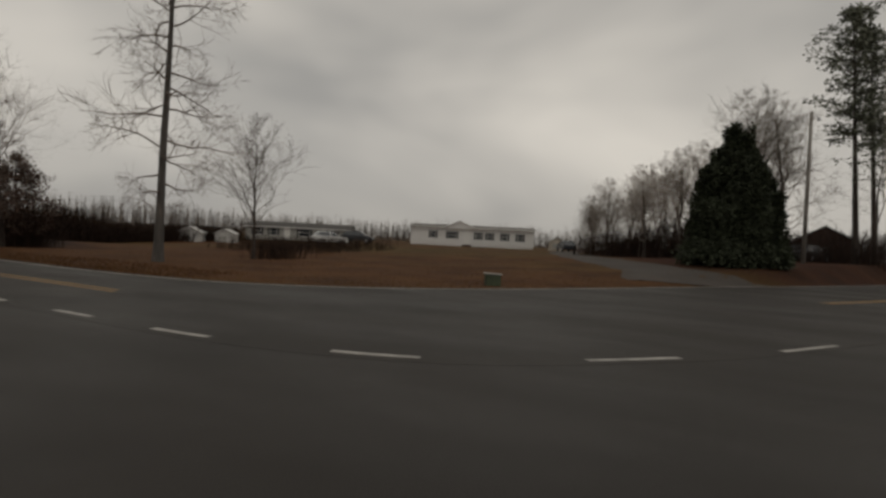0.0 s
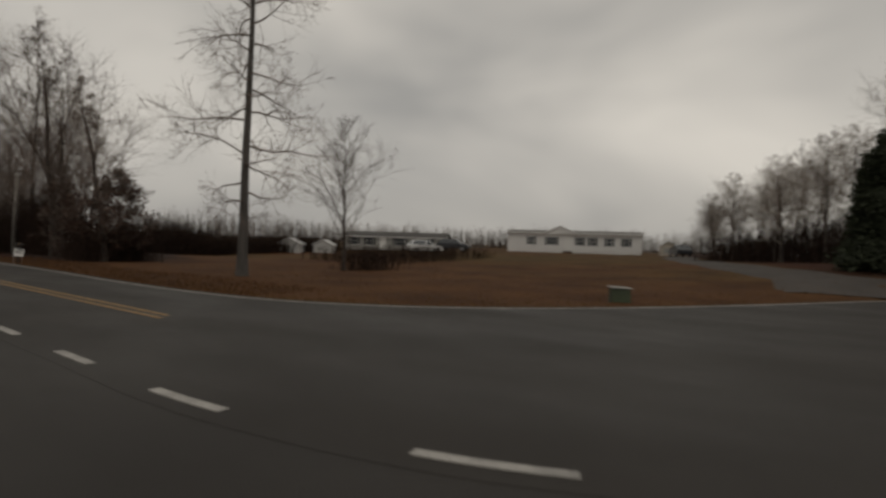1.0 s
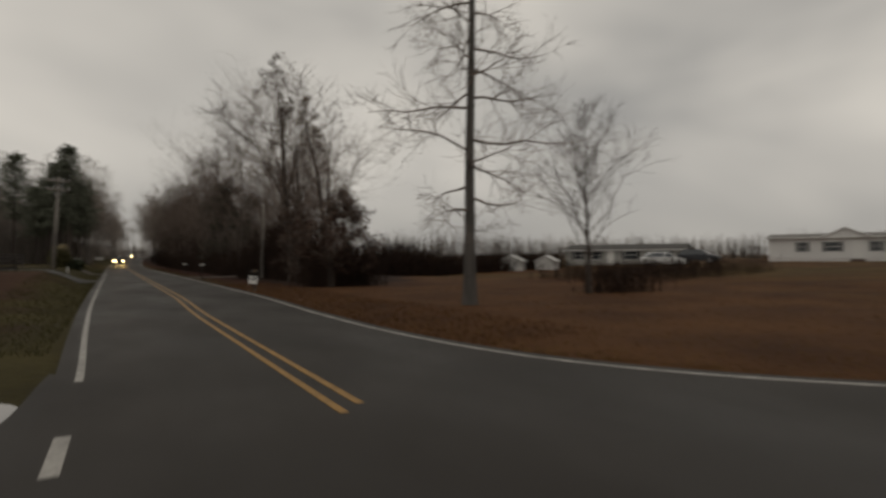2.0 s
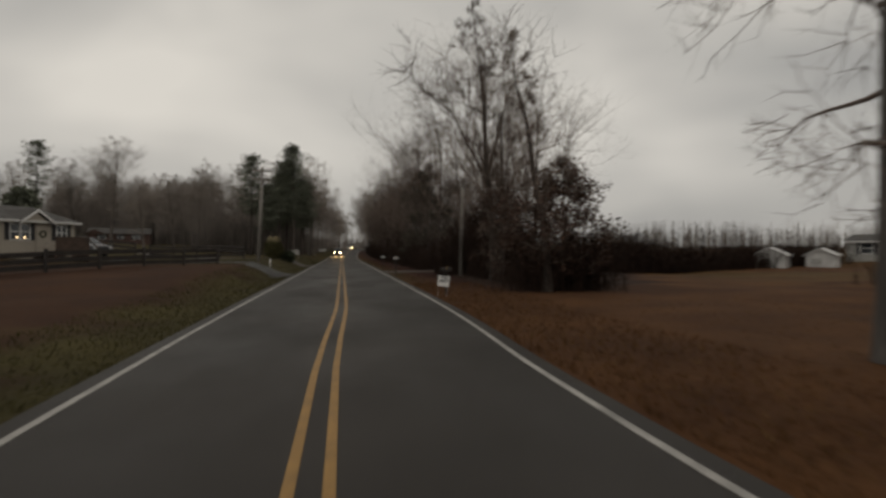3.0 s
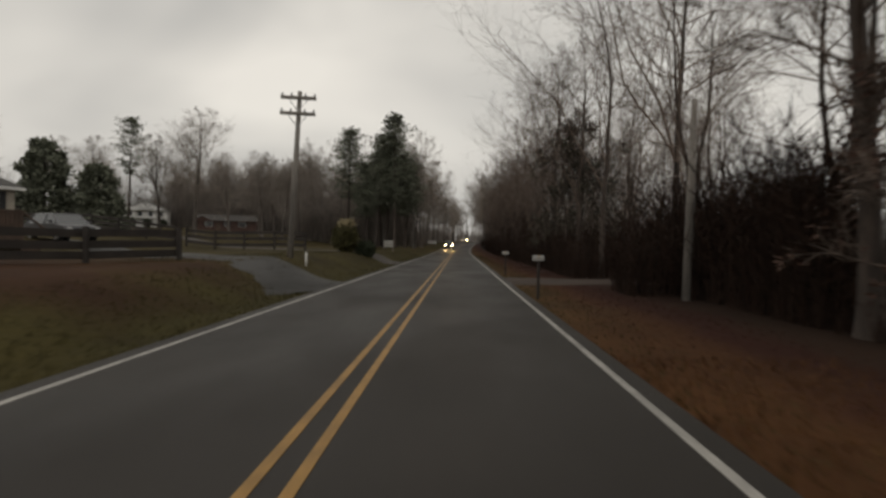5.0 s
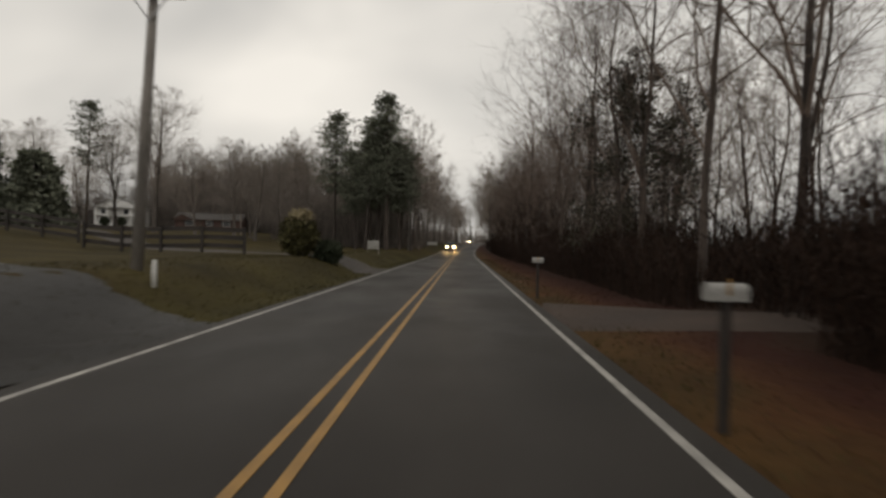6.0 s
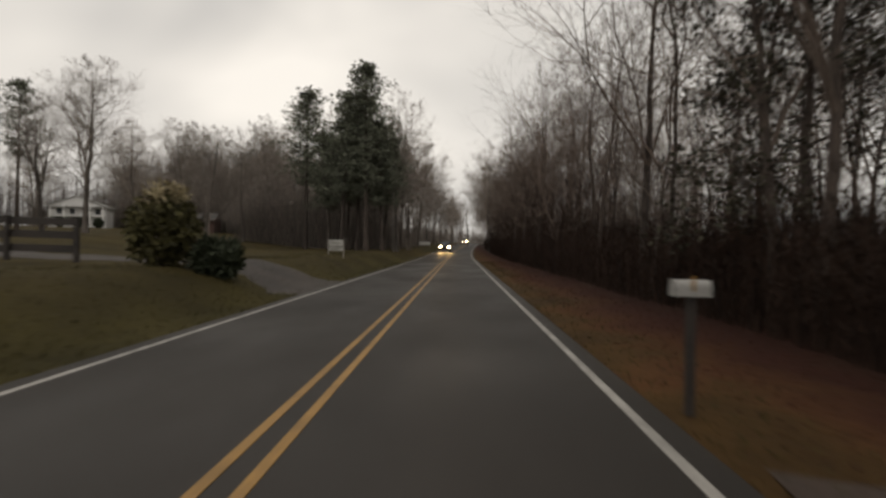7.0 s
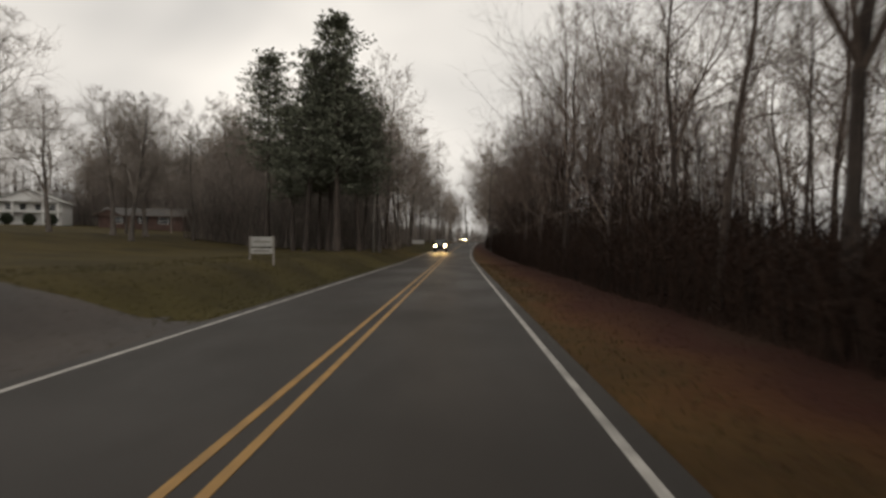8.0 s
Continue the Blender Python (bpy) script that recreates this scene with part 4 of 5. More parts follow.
# ---- houses ----
def window_unit(root, x, y, z, w, h, shutters=True, axis="x"):
    """A framed window with panes, set on a wall that faces -y (axis x)."""
    b = Build()
    t = 0.06
    for x0, z0, x1, z1 in ((x - w / 2 - t, z - t, x + w / 2 + t, z), (x - w / 2 - t, z + h, x + w / 2 + t, z + h + t), (x - w / 2 - t, z, x - w / 2, z + h), (x + w / 2, z, x + w / 2 + t, z + h), (x - w / 2, z + h / 2 - 0.025, x + w / 2, z + h / 2 + 0.025)):
        b.box(x0, y - 0.05, z0, x1, y, z1)
    fr = part("window", b, M_TRIM, root)
    for z0, z1 in ((z, z + h / 2 - 0.025), (z + h / 2 + 0.025, z + h)):
        p = Build()
        p.box(x - w / 2, y - 0.02, z0, x + w / 2, y - 0.004, z1)
        part("pane", p, M_PANE, fr)
    if shutters:
        for sx in (x - w / 2 - t - 0.3, x + w / 2 + t):
            s = Build()
            s.box(sx, y - 0.04, z - t, sx + 0.3, y - 0.003, z + h + t)
            for k in range(8):
                zz = z + (k + 0.5) * h / 8
                s.box(sx + 0.05, y - 0.052, zz - 0.04, sx + 0.25, y - 0.04, zz + 0.04)
            part("shutter", s, M_DARK, root, "black louvred shutter")


def modular_home(label, length, depth, wall_h, siding, windows, door_x, gable=None, base=0.6, roof_rise=1.1, group=""):
    """A long single-storey home on a skirt. Its front faces -y, its middle is the origin."""
    root = thing("house", label, "house", group)
    L = length / 2
    sk = Build()
    sk.box(-L + 0.05, 0.05, -0.6, L - 0.05, depth - 0.05, base)
    part("skirting", sk, siding, root)
    wl_ = Build()
    top = base + wall_h
    wl_.box(-L, 0, base, L, depth, top)
    part("wall", wl_, siding, root)
    rf = Build()
    o = 0.3
    rf.prism([(-o, top - 0.02), (depth / 2, top + roof_rise), (depth + o, top - 0.02), (depth + o, top + 0.12), (depth / 2, top + roof_rise + 0.14), (-o, top + 0.12)], "x", -L - 0.25, L + 0.25)
    roof = part("roof", rf, M_ROOF, root, "grey shingle roof")
    for sx in (-L, L - 0.1):
        g = Build()
        g.prism([(0, top), (depth, top), (depth / 2, top + roof_rise - 0.03)], "x", sx, sx + 0.1)
        part("gable_wall", g, siding, root)
    gut = Build()
    gut.box(-L - 0.25, -o - 0.1, top - 0.02, L + 0.25, -o, top + 0.1)
    part("gutter", gut, M_TRIM, roof, "white gutter")
    for x, w, h, z in windows:
        window_unit(root, x, -0.004, base + z, w, h)
    d = Build()
    d.box(door_x - 0.46, -0.06, base + 0.02, door_x + 0.46, -0.003, base + 2.06)
    d.box(door_x - 0.36, -0.075, base + 1.1, door_x + 0.36, -0.06, base + 1.9)
    dr = part("door", d, M_TRIM, root, "white panelled front door")
    kn = Build()
    kn.box(door_x + 0.32, -0.12, base + 0.95, door_x + 0.38, -0.06, base + 1.01)
    part("door_handle", kn, M_STEEL, dr)
    if gable:
        gx, gw, gr = gable
        gf = Build()
        gf.prism([(gx - gw / 2, top - 0.05), (gx + gw / 2, top - 0.05), (gx, top + gr)], "y", -0.34, depth / 2 * 0.9)
        part("gable_wall", gf, siding, root)
        gt = Build()
        for sgn in (-1, 1):
            gt.prism([(gx + sgn * (gw / 2 + 0.3), top - 0.12), (gx, top + gr + 0.02), (gx, top + gr + 0.18), (gx + sgn * (gw / 2 + 0.3), top + 0.04)], "y", -0.5, depth / 2 * 0.9)
        part("gable_roof", gt, M_ROOF, root)
        tm = Build()
        for sgn in (-1, 1):
            tm.prism([(gx + sgn * (gw / 2 + 0.3), top - 0.13), (gx, top + gr + 0.01), (gx, top + gr + 0.17), (gx + sgn * (gw / 2 + 0.3), top + 0.03)], "y", -0.54, -0.503)
        part("gable_trim", tm, M_TRIM, root, "white raking trim")
    return root


def steps(root, x, base, n=3, w=1.4):
    for k in range(n):
        b = Build()
        hgt = base * (k + 1) / (n + 0.5)
        b.box(x - w / 2, -0.4 - 0.3 * (n - k), -0.3, x + w / 2, -0.1, hgt)
        part("step", b, M_DECK, root)


# the long white home across the field
white = modular_home("long white vinyl-sided modular home across the field", 19.6, 8.2, 2.45, M_SIDING,
                     [(-6.15, 0.7, 1.1, 0.85), (-3.1, 1.3, 1.1, 0.85), (1.06, 0.7, 1.1, 0.85), (2.85, 0.7, 1.1, 0.85), (5.25, 0.7, 1.1, 0.85), (7.65, 0.7, 1.1, 0.85)],
                     -0.7, gable=(-1.9, 4.8, 1.1), base=0.5, roof_rise=0.55)
steps(white, -0.7, 0.5)
for bit in white.children_recursive:
    if bit.name.split(".")[0] in ("roof", "gable_roof"):
        bit.data.materials[0] = M_GREYROOF
        bit["label"] = "grey shingle roof"
white.matrix_world = pose(72.9, 36.3, 0.75, 0, 0, -67.5)
# the second home further left, with a long low roof
second = modular_home("pale modular home behind the small tree", 15.5, 8.0, 2.0, M_FADED, [(-6.0, 1.0, 1.1, 0.85), (-3.6, 1.0, 1.1, 0.85), (1.0, 1.6, 1.1, 0.85), (5.2, 1.2, 1.1, 0.85)], -1.6, base=0.3, roof_rise=0.8)
steps(second, -1.6, 0.4)
second.matrix_world = pose(56.6, 57.6, 0.1, 0, 0, -58)


def shed(label, w, d, h, mat, at, turn):
    root = thing("shed", label, "shed")
    b = Build()
    b.box(-w / 2, 0, -0.3, w / 2, d, h)
    part("wall", b, mat, root)
    r = Build()
    r.prism([(-w / 2 - 0.2, h), (0, h + w * 0.28), (w / 2 + 0.2, h), (w / 2 + 0.2, h + 0.1), (0, h + w * 0.28 + 0.12), (-w / 2 - 0.2, h + 0.1)], "y", -0.2, d + 0.2)
    part("roof", r, M_OFFWHITE, root, "pale sheet roof")
    g = Build()
    g.prism([(-w / 2, h), (w / 2, h), (0, h + w * 0.28)], "y", 0, 0.08)
    part("gable_wall", g, mat, root)
    dd = Build()
    dd.box(-0.3 * w, -0.04, 0.25 * h, 0.05 * w, -0.003, 0.8 * h)
    part("door", dd, M_FADED, root, "faded grey door")
    root.matrix_world = pose(*at, 0, 0, turn)
    return root


shed("low white shed with a pale roof below the field", 2.6, 3.2, 1.1, M_OFFWHITE, (39.0, 59.2, ground_at(39, 59.2)), -50)
shed("small white shed with a pale gabled roof", 2.4, 3, 1.0, M_OFFWHITE, (43.9, 58.6, ground_at(43.9, 58.6)), -52)
shed("small grey shed beside the long white home", 2.2, 2.4, 1.4, M_BEIGE, (75.5, 23.2, ground_at(75.5, 23.2)), -70)

# the cream home with a porch gable on the west side
cream = modular_home("cream vinyl modular home with a porch gable and black shutters", 20.2, 8.0, 2.3, M_BEIGE,
                     [(-6.0, 0.7, 0.95, 1.2), (-1.6, 0.7, 0.95, 1.2), (2.4, 0.55, 0.95, 1.2), (6.15, 1.24, 0.95, 1.2), (9.05, 0.69, 0.95, 1.2)], 7.65, gable=(7.0, 1.75, 0.68), base=0.4, roof_rise=1.15)
cream.matrix_world = pose(-18.35 - 10.1 * math.cos(radians(66)), 56.4 - 10.1 * math.sin(radians(66)), 0.72, 0, 0, 66)
for bit in cream.children:
    if bit.name.split(".")[0] == "door":
        bit.data.materials[0] = M_BEIGE
        bit["label"] = "cream panelled front door"
for mx, mw in ((6.15, 0.05), (9.05, 0.03)):
    mu = Build()
    mu.box(mx - mw, -0.055, 1.6, mx + mw, -0.006, 2.55)
    part("mullion", mu, M_TRIM, cream)
wr = Build()
wr.tube([(7.65 + 0.2 * math.cos(a), -0.1, 1.95 + 0.2 * math.sin(a)) for a in np.linspace(0, 2 * math.pi, 17)], [0.055] * 17, 6)
part("wreath", wr, M_CEDAR, cream, "dark green door wreath")
for mx in (5.95, 6.45):
    cl = Build()
    cl.tube([(mx, -0.03, 1.66), (mx, -0.03, 1.76), (mx, -0.03, 1.8)], [0.035, 0.035, 0.01], 8, True)
    part("candle_light", cl, M_CANDLE, cream, "small lit window candle")
dk = Build()
dk.box(6.97, -1.9, 0.55, 9.5, -0.05, 0.7)
deck = part("deck", dk, M_DECK, cream, "brown wooden deck with railing")


def deck_piece(name, *size):
    q = Build()
    q.box(*size)
    part(name, q, M_DECK, deck)


for k in range(16):
    deck_piece("baluster", 6.97 + 0.156 * k, -1.9, 0.7, 6.97 + 0.156 * k + 0.12, -1.86, 1.7)
for k in range(6):
    deck_piece("baluster", 9.44, -1.9 + 0.31 * k, 0.7, 9.48, -1.8 + 0.31 * k, 1.7)
deck_piece("handrail", 6.92, -1.93, 1.7, 9.53, -1.82, 1.77)
deck_piece("handrail", 9.42, -1.82, 1.7, 9.53, -0.1, 1.77)
for px in (6.97, 8.2, 9.4):
    deck_piece("deck_post", px, -1.9, -0.8, px + 0.1, -1.8, 0.55)
for k in range(4):
    deck_piece("step", 9.53 + 0.24 * k, -1.7, -0.6, 9.77 + 0.24 * k, -0.6, 0.52 - 0.15 * k)
ra = Build()
ra.tube([(9.5, -1.75, 1.7), (10.4, -1.75, 1.0)], [0.05, 0.05], 6, True)
part("stair_rail", ra, M_DECK, deck)

# the white two-storey house and the brick ranch far behind the lawn
twin = thing("house", "white two-storey house with a columned porch behind trees", "house")
b = Build()
b.box(-5.5, 0, -0.5, 5.5, 8, 4.6)
part("wall", b, M_SIDING, twin)
b = Build()
b.prism([(-6.0, 4.55), (0, 7.0), (6.0, 4.55), (6.0, 4.72), (0, 7.2), (-6.0, 4.72)], "y", -2.3, 8.3)
part("roof", b, M_FADED, twin, "pale grey shingle roof")
for sy in (-2.0, 7.9):
    b = Build()
    b.prism([(-5.5, 4.6), (5.5, 4.6), (0, 6.85)], "y", sy, sy + 0.1)
    part("gable_wall", b, M_SIDING, twin)
for x in (-3.8, -1.3, 1.3, 3.8):
    window_unit(twin, x, -0.004, 3.0, 1.0, 1.2, False)
for x in (-3.8, 3.8):
    window_unit(twin, x, -0.004, 0.7, 1.0, 1.4, False)
b = Build()
b.box(-0.5, -0.05, 0.1, 0.5, -0.003, 2.1)
part("door", b, M_DARK, twin)
b = Build()
b.box(-5.5, -1.6, 2.45, 5.5, -0.01, 2.62)
part("balcony", b, M_TRIM, twin)
for x in (-5.2, -2.6, 2.6, 5.2):
    b = Build()
    b.tube([(x, -1.85, -0.4), (x, -1.85, 4.6)], [0.2, 0.17], 10, True)
    part("column", b, M_TRIM, twin, "white porch column")
twin.matrix_world = pose(-72, 161, ground_at(-72, 161), 0, 0, 22) @ Matrix.Diagonal((0.84, 0.84, 0.84, 1))

ranch = modular_home("low red brick ranch house with a grey roof under trees", 13.5, 8, 2.2, M_BRICK, [(-3.8, 1.4, 1.0, 1.0), (0.2, 1.0, 1.0, 1.0), (3.6, 1.4, 1.0, 1.0)], -1.8, base=0.15, roof_rise=1.5, gable=(-5.2, 4.0, 1.0))
ranch.matrix_world = pose(-53.8, 163, ground_at(-53.8, 163) - 0.05, 0, 0, 14)

for bit in ranch.children_recursive:
    if bit.name.split(".")[0] in ("gutter", "gable_trim", "door"):
        bit.data.materials[0] = M_DECK
        bit["label"] = "dull brown painted trim"

dim = shed("dim brown house among trees beyond the pole", 6, 6, 1.9, M_BRICK, (60, -9.0, ground_at(60, -9)), -95)


# ---- poles, fence, signs, mailboxes ----
def utility_pole(label, h, r, arms, at, lean=0.0, lamp=False):
    root = thing("utility_pole", label, "utility pole")
    b = Build()
    b.tube([(0, 0, -0.4), (0, 0, h * 0.5), (0, 0, h)], [r, r * 0.86, r * 0.68], 12, True)
    part("pole", b, M_POLE, root, smooth=True)
    for z, w in arms:
        a = Build()
        a.box(-w / 2, -r - 0.1, z - 0.06, w / 2, -r * 0.6, z + 0.06)
        arm = part("crossarm", a, M_POLE, root)
        for k in (-0.46, -0.2, 0.2, 0.46):
            i = Build()
            i.tube([(w * k, -r - 0.04, z + 0.06), (w * k, -r - 0.04, z + 0.12), (w * k, -r - 0.04, z + 0.2)], [0.03, 0.05, 0.025], 8, True)
            part("insulator", i, M_STEEL, arm)
        for sgn in (-1, 1):
            br = Build()
            br.tube([(sgn * w * 0.28, -r - 0.03, z - 0.05), (0, -r * 0.9, z - 0.55)], [0.018, 0.018], 6, True)
            part("brace", br, M_STEEL, root)
    if lamp:
        a = Build()
        a.tube([(0, 0, h - 0.4), (0.6, -0.3, h - 0.2), (1.1, -0.55, h - 0.25)], [0.03, 0.03, 0.03], 8, True)
        arm = part("lamp_arm", a, M_STEEL, root)
        l = Build()
        l.tube([(1.05, -0.5, h - 0.2), (1.1, -0.55, h - 0.3), (1.12, -0.57, h - 0.45)], [0.05, 0.12, 0.14], 10, True)
        part("lamp_head", l, M_STEEL, arm)
    root.matrix_world = pose(*at, 0, lean, 0)
    return root


utility_pole("weathered wooden utility pole with two crossarms by the driveway", 6.9, 0.13, ((6.6, 1.45), (5.95, 1.45)), (-5.95, 55.6, ground_at(-5.95, 55.6)), 2.5)
utility_pole("plain pale wooden utility pole at the wood edge", 5.6, 0.13, (), (7.45, 48.3, ground_at(7.45, 48.3)), 1.0)
utility_pole("tall wooden utility pole with a lamp arm by the evergreen", 10.8, 0.15, (), (39.6, -5.6, ground_at(39.6, -5.6)), 0.0, True)
utility_pole("slim pale wooden utility pole on the west verge", 7.0, 0.11, (), (-5.7, 114.4, ground_at(-5.7, 114.4)))


def rail_fence(label, line, spacing=2.4, rails=(0.35, 0.75, 1.15), tall=1.3):
    root = thing("fence", label, "fence")
    p = np.array(line, float)
    d = np.concatenate([[0], np.cumsum(np.linalg.norm(np.diff(p, axis=0), axis=1))])
    s = np.linspace(0, d[-1], max(int(d[-1] / spacing), 1) + 1)
    pts = [(float(np.interp(a, d, p[:, 0])), float(np.interp(a, d, p[:, 1]))) for a in s]
    rng = rg(len(pts))
    for x, y in pts:
        b = Build()
        z = ground_at(x, y)
        b.box(x - 0.06, y - 0.06, z - 0.3, x + 0.06, y + 0.06, z + tall + rng.uniform(-0.04, 0.05))
        part("post", b, M_FENCE, root)
    for (x0, y0), (x1, y1) in zip(pts[:-1], pts[1:]):
        z0, z1 = ground_at(x0, y0), ground_at(x1, y1)
        for h in rails:
            b = Build()
            j = rng.uniform(-0.03, 0.03)
            n = Vector((-(y1 - y0), x1 - x0, 0)).normalized() * 0.025
            a, c = Vector((x0, y0, z0 + h + j)) + n * 3.4, Vector((x1, y1, z1 + h + j)) + n * 3.4
            up = Vector((0, 0, 0.105))
            b.add([a - n - up, a + n - up, a + n + up, a - n + up, c - n - up, c + n - up, c + n + up, c - n + up],
                  [(0, 1, 2, 3), (7, 6, 5, 4), (0, 4, 5, 1), (1, 5, 6, 2), (2, 6, 7, 3), (3, 7, 4, 0)])
            part("rail", b, M_FENCE, root)
    return root


rail_fence("dark wooden three-rail fence along the cream home's yard", [(-15.2, 32.5), (-13.4, 38), (-10.2, 44.4), (-7.4, 49.2)], 2.4, (0.22, 0.5, 0.8), 0.98)
rail_fence("dark wooden three-rail fence beyond the driveway", [(-18.2, 71.6), (-13.0, 70.8), (-9.4, 70.4)], 2.0)
rail_fence("dark wooden three-rail fence behind the gravel drive", [(-38, 78), (-28, 76), (-20.5, 74.5)])


def letters(text, size, mat, parent, loc, turn):
    cu = bpy.data.curves.new("lettering", "FONT")
    cu.body, cu.size, cu.align_x, cu.extrude, cu.offset = text, size, "CENTER", 0.002, 0.004
    tmp = new("lettering", cu)
    bpy.context.view_layer.update()
    me = bpy.data.meshes.new_from_object(tmp.evaluated_get(bpy.context.evaluated_depsgraph_get()))
    bpy.data.objects.remove(tmp)
    me.materials.clear()
    me.materials.append(mat)
    ob = new("lettering", me)
    ob.parent = parent
    ob.matrix_basis = pose(*loc, *turn)
    return ob


rent = thing("yard_sign", "small white for-rent sign leaning on wire legs in the verge", "sign")
b = Build()
b.box(-0.19, -0.012, 0.30, 0.19, 0.0, 0.66)
panel = part("panel", b, M_BOARD, rent, "white plastic sign panel", bevel=0.002)
for x in (-0.15, 0.15):
    b = Build()
    b.tube([(x, 0.008, -0.15), (x, 0.008, 0.65)], [0.006, 0.006], 6, True)
    part("wire_leg", b, M_STEEL, rent)
letters("FOR", 0.115, M_PRINT, panel, (0.02, -0.017, 0.565), (90, 0, 0))
letters("RENT", 0.115, M_PRINT, panel, (0, -0.017, 0.45), (90, 0, 0))
rent.matrix_world = pose(3.33, 31.95, ground_at(3.33, 31.95) + 0.10, 0, 6, -6)

lot = thing("board_sign", "white two-panel roadside board on wooden legs", "sign")
for z0, z1 in ((0.55, 0.93), (0.28, 0.5)):
    b = Build()
    b.box(-0.42, -0.03, z0, 0.42, 0.0, z1)
    p = part("panel", b, M_FADED, lot, "faded white panel", bevel=0.004)
    b = Build()
    b.box(-0.3, -0.036, (z0 + z1) / 2 - 0.03, 0.3, -0.03, (z0 + z1) / 2 + 0.03)
    part("print_bar", b, M_POLE, p)
for x in (-0.44, 0.44):
    b = Build()
    b.box(x - 0.035, -0.04, -0.25, x + 0.035, 0.03, 0.98)
    part("leg", b, M_POLE, lot)
lot.matrix_world = pose(-5.9, 87.7, ground_at(-5.9, 87.7), 0, 0, 6)

wide = thing("board_sign", "low wide white sign board on the far verge", "sign")
b = Build()
b.box(-1.0, -0.05, 0.35, 1.0, 0.05, 0.95)
part("panel", b, M_BOARD, wide, bevel=0.006)
for x in (-0.8, 0.8):
    b = Build()
    b.box(x - 0.05, -0.04, -0.3, x + 0.05, 0.04, 0.35)
    part("leg", b, M_POLE, wide)
wide.matrix_world = pose(-4.9, 156, ground_at(-4.9, 156), 0, 0, 0)


def mailbox(label, x, y, turn, mat, lift, long=0.3):
    """A box with a rounded top and a hinged lid; the lid end points to -x and the post stands below."""
    root = thing("mailbox", label, "mailbox")
    b = Build()
    b.box(-0.035, -0.035, -0.5, 0.035, 0.035, 0.92)
    part("post", b, M_FENCE, root, "dark wooden post", bevel=0.004)
    b = Build()
    arc = [(-0.07, 0.92), (0.07, 0.92)] + [(0.07 * math.cos(a), 1.0 + 0.065 * math.sin(a)) for a in np.linspace(0, math.pi, 9)]
    b.prism(arc, "x", -long / 2, long / 2)
    box = part("box", b, mat, root)
    b = Build()
    b.prism([(a * 1.05, 0.918 + (z - 0.918) * 1.03) for a, z in arc], "x", -long / 2 - 0.015, -long / 2)
    part("lid", b, mat, box)
    b = Build()
    b.box(-0.02, -0.085, 0.97, 0.0, -0.072, 1.1)
    part("flag", b, M_YELLOW, box)
    root.matrix_world = pose(x, y, ground_at(x, y) + lift, 0, 0, turn)
    return root


mailbox("dark metal mailbox on a wooden post beside the for-rent sign", 3.7, 33.2, 12, M_FENCE, -0.06, 0.36)
mailbox("white metal mailbox on a wooden post by the road", 3.35, 59.9, 0, M_TIN, 0.12)
mailbox("pale metal mailbox on a wooden post by the dirt track", 3.3, 48.2, 0, M_TIN, 0.16)
mk = thing("marker_post", "short white marker post in the grass", "post")
b = Build()
b.tube([(0, 0, -0.2), (0, 0, 0.50), (0, 0, 0.55)], [0.045, 0.045, 0.02], 10, True)
part("post", b, M_BOARD, mk, smooth=True)
mk.matrix_world = pose(-5.0, 54.6, ground_at(-5.0, 54.6))

# a low green box with a pale lid at the edge of the field
crate = thing("utility_box", "low green box with a pale tilted lid in the field", "utility box")
b = Build()
b.box(-0.3, -0.24, -0.15, 0.3, 0.24, 0.42)
part("body", b, M_GREENBOX, crate, "faded dark green panels", bevel=0.015)
b = Build()
b.prism([(-0.36, 0.46), (0.36, 0.42), (0.36, 0.45), (-0.36, 0.49)], "y", -0.27, 0.27)
part("lid", b, M_FADED, crate, "pale painted lid", bevel=0.008)
crate.matrix_world = pose(10.9, 6.1, ground_at(10.9, 6.1) + 0.04, 0, 0, -58) @ Matrix.Diagonal((0.9, 0.9, 0.86, 1))

# shrub beside the second drive
def shrub(label, x, y, h, w, seed, mat=M_BUSH, plumes=0):
    rng = rg(seed)
    root = thing("shrub", label, "shrub")
    st, lf = Build(), Build()
    for _ in range(14):
        a, r = rng.uniform(0, 6.28), rng.uniform(0.2, 0.5) * w
        st.tube([(0, 0, -0.1), (r * 0.4 * math.cos(a), r * 0.4 * math.sin(a), h * 0.4), (r * math.cos(a), r * math.sin(a), h * 0.8)], [0.03, 0.02, 0.01], 4)
    for _ in range(260):
        d = Vector(rng.normal(0, 1, 3)).normalized() * rng.uniform(0.55, 1.0)
        spray(lf, rng, (d.x * w / 2, d.y * w / 2, max(h * 0.5 + d.z * h * 0.5, 0.08)), 0.2, 11, 0.15, 1.0)
    part("stems", st, M_BARK, root, smooth=True)
    part("foliage", lf, mat, root, smooth=True)
    if plumes:
        pl = Build()
        for _ in range(plumes):
            a, r = rng.uniform(0, 6.28), 0.32 * w * math.sqrt(rng.uniform())
            spray(pl, rng, (r * math.cos(a), r * math.sin(a), h * rng.uniform(0.88, 1.08)), 0.16, 9, 0.13, 1.6)
        part("plumes", pl, M_PLUME, root, "pale dry seed plumes")
    root.matrix_world = pose(x, y, ground_at(x, y))
    return root


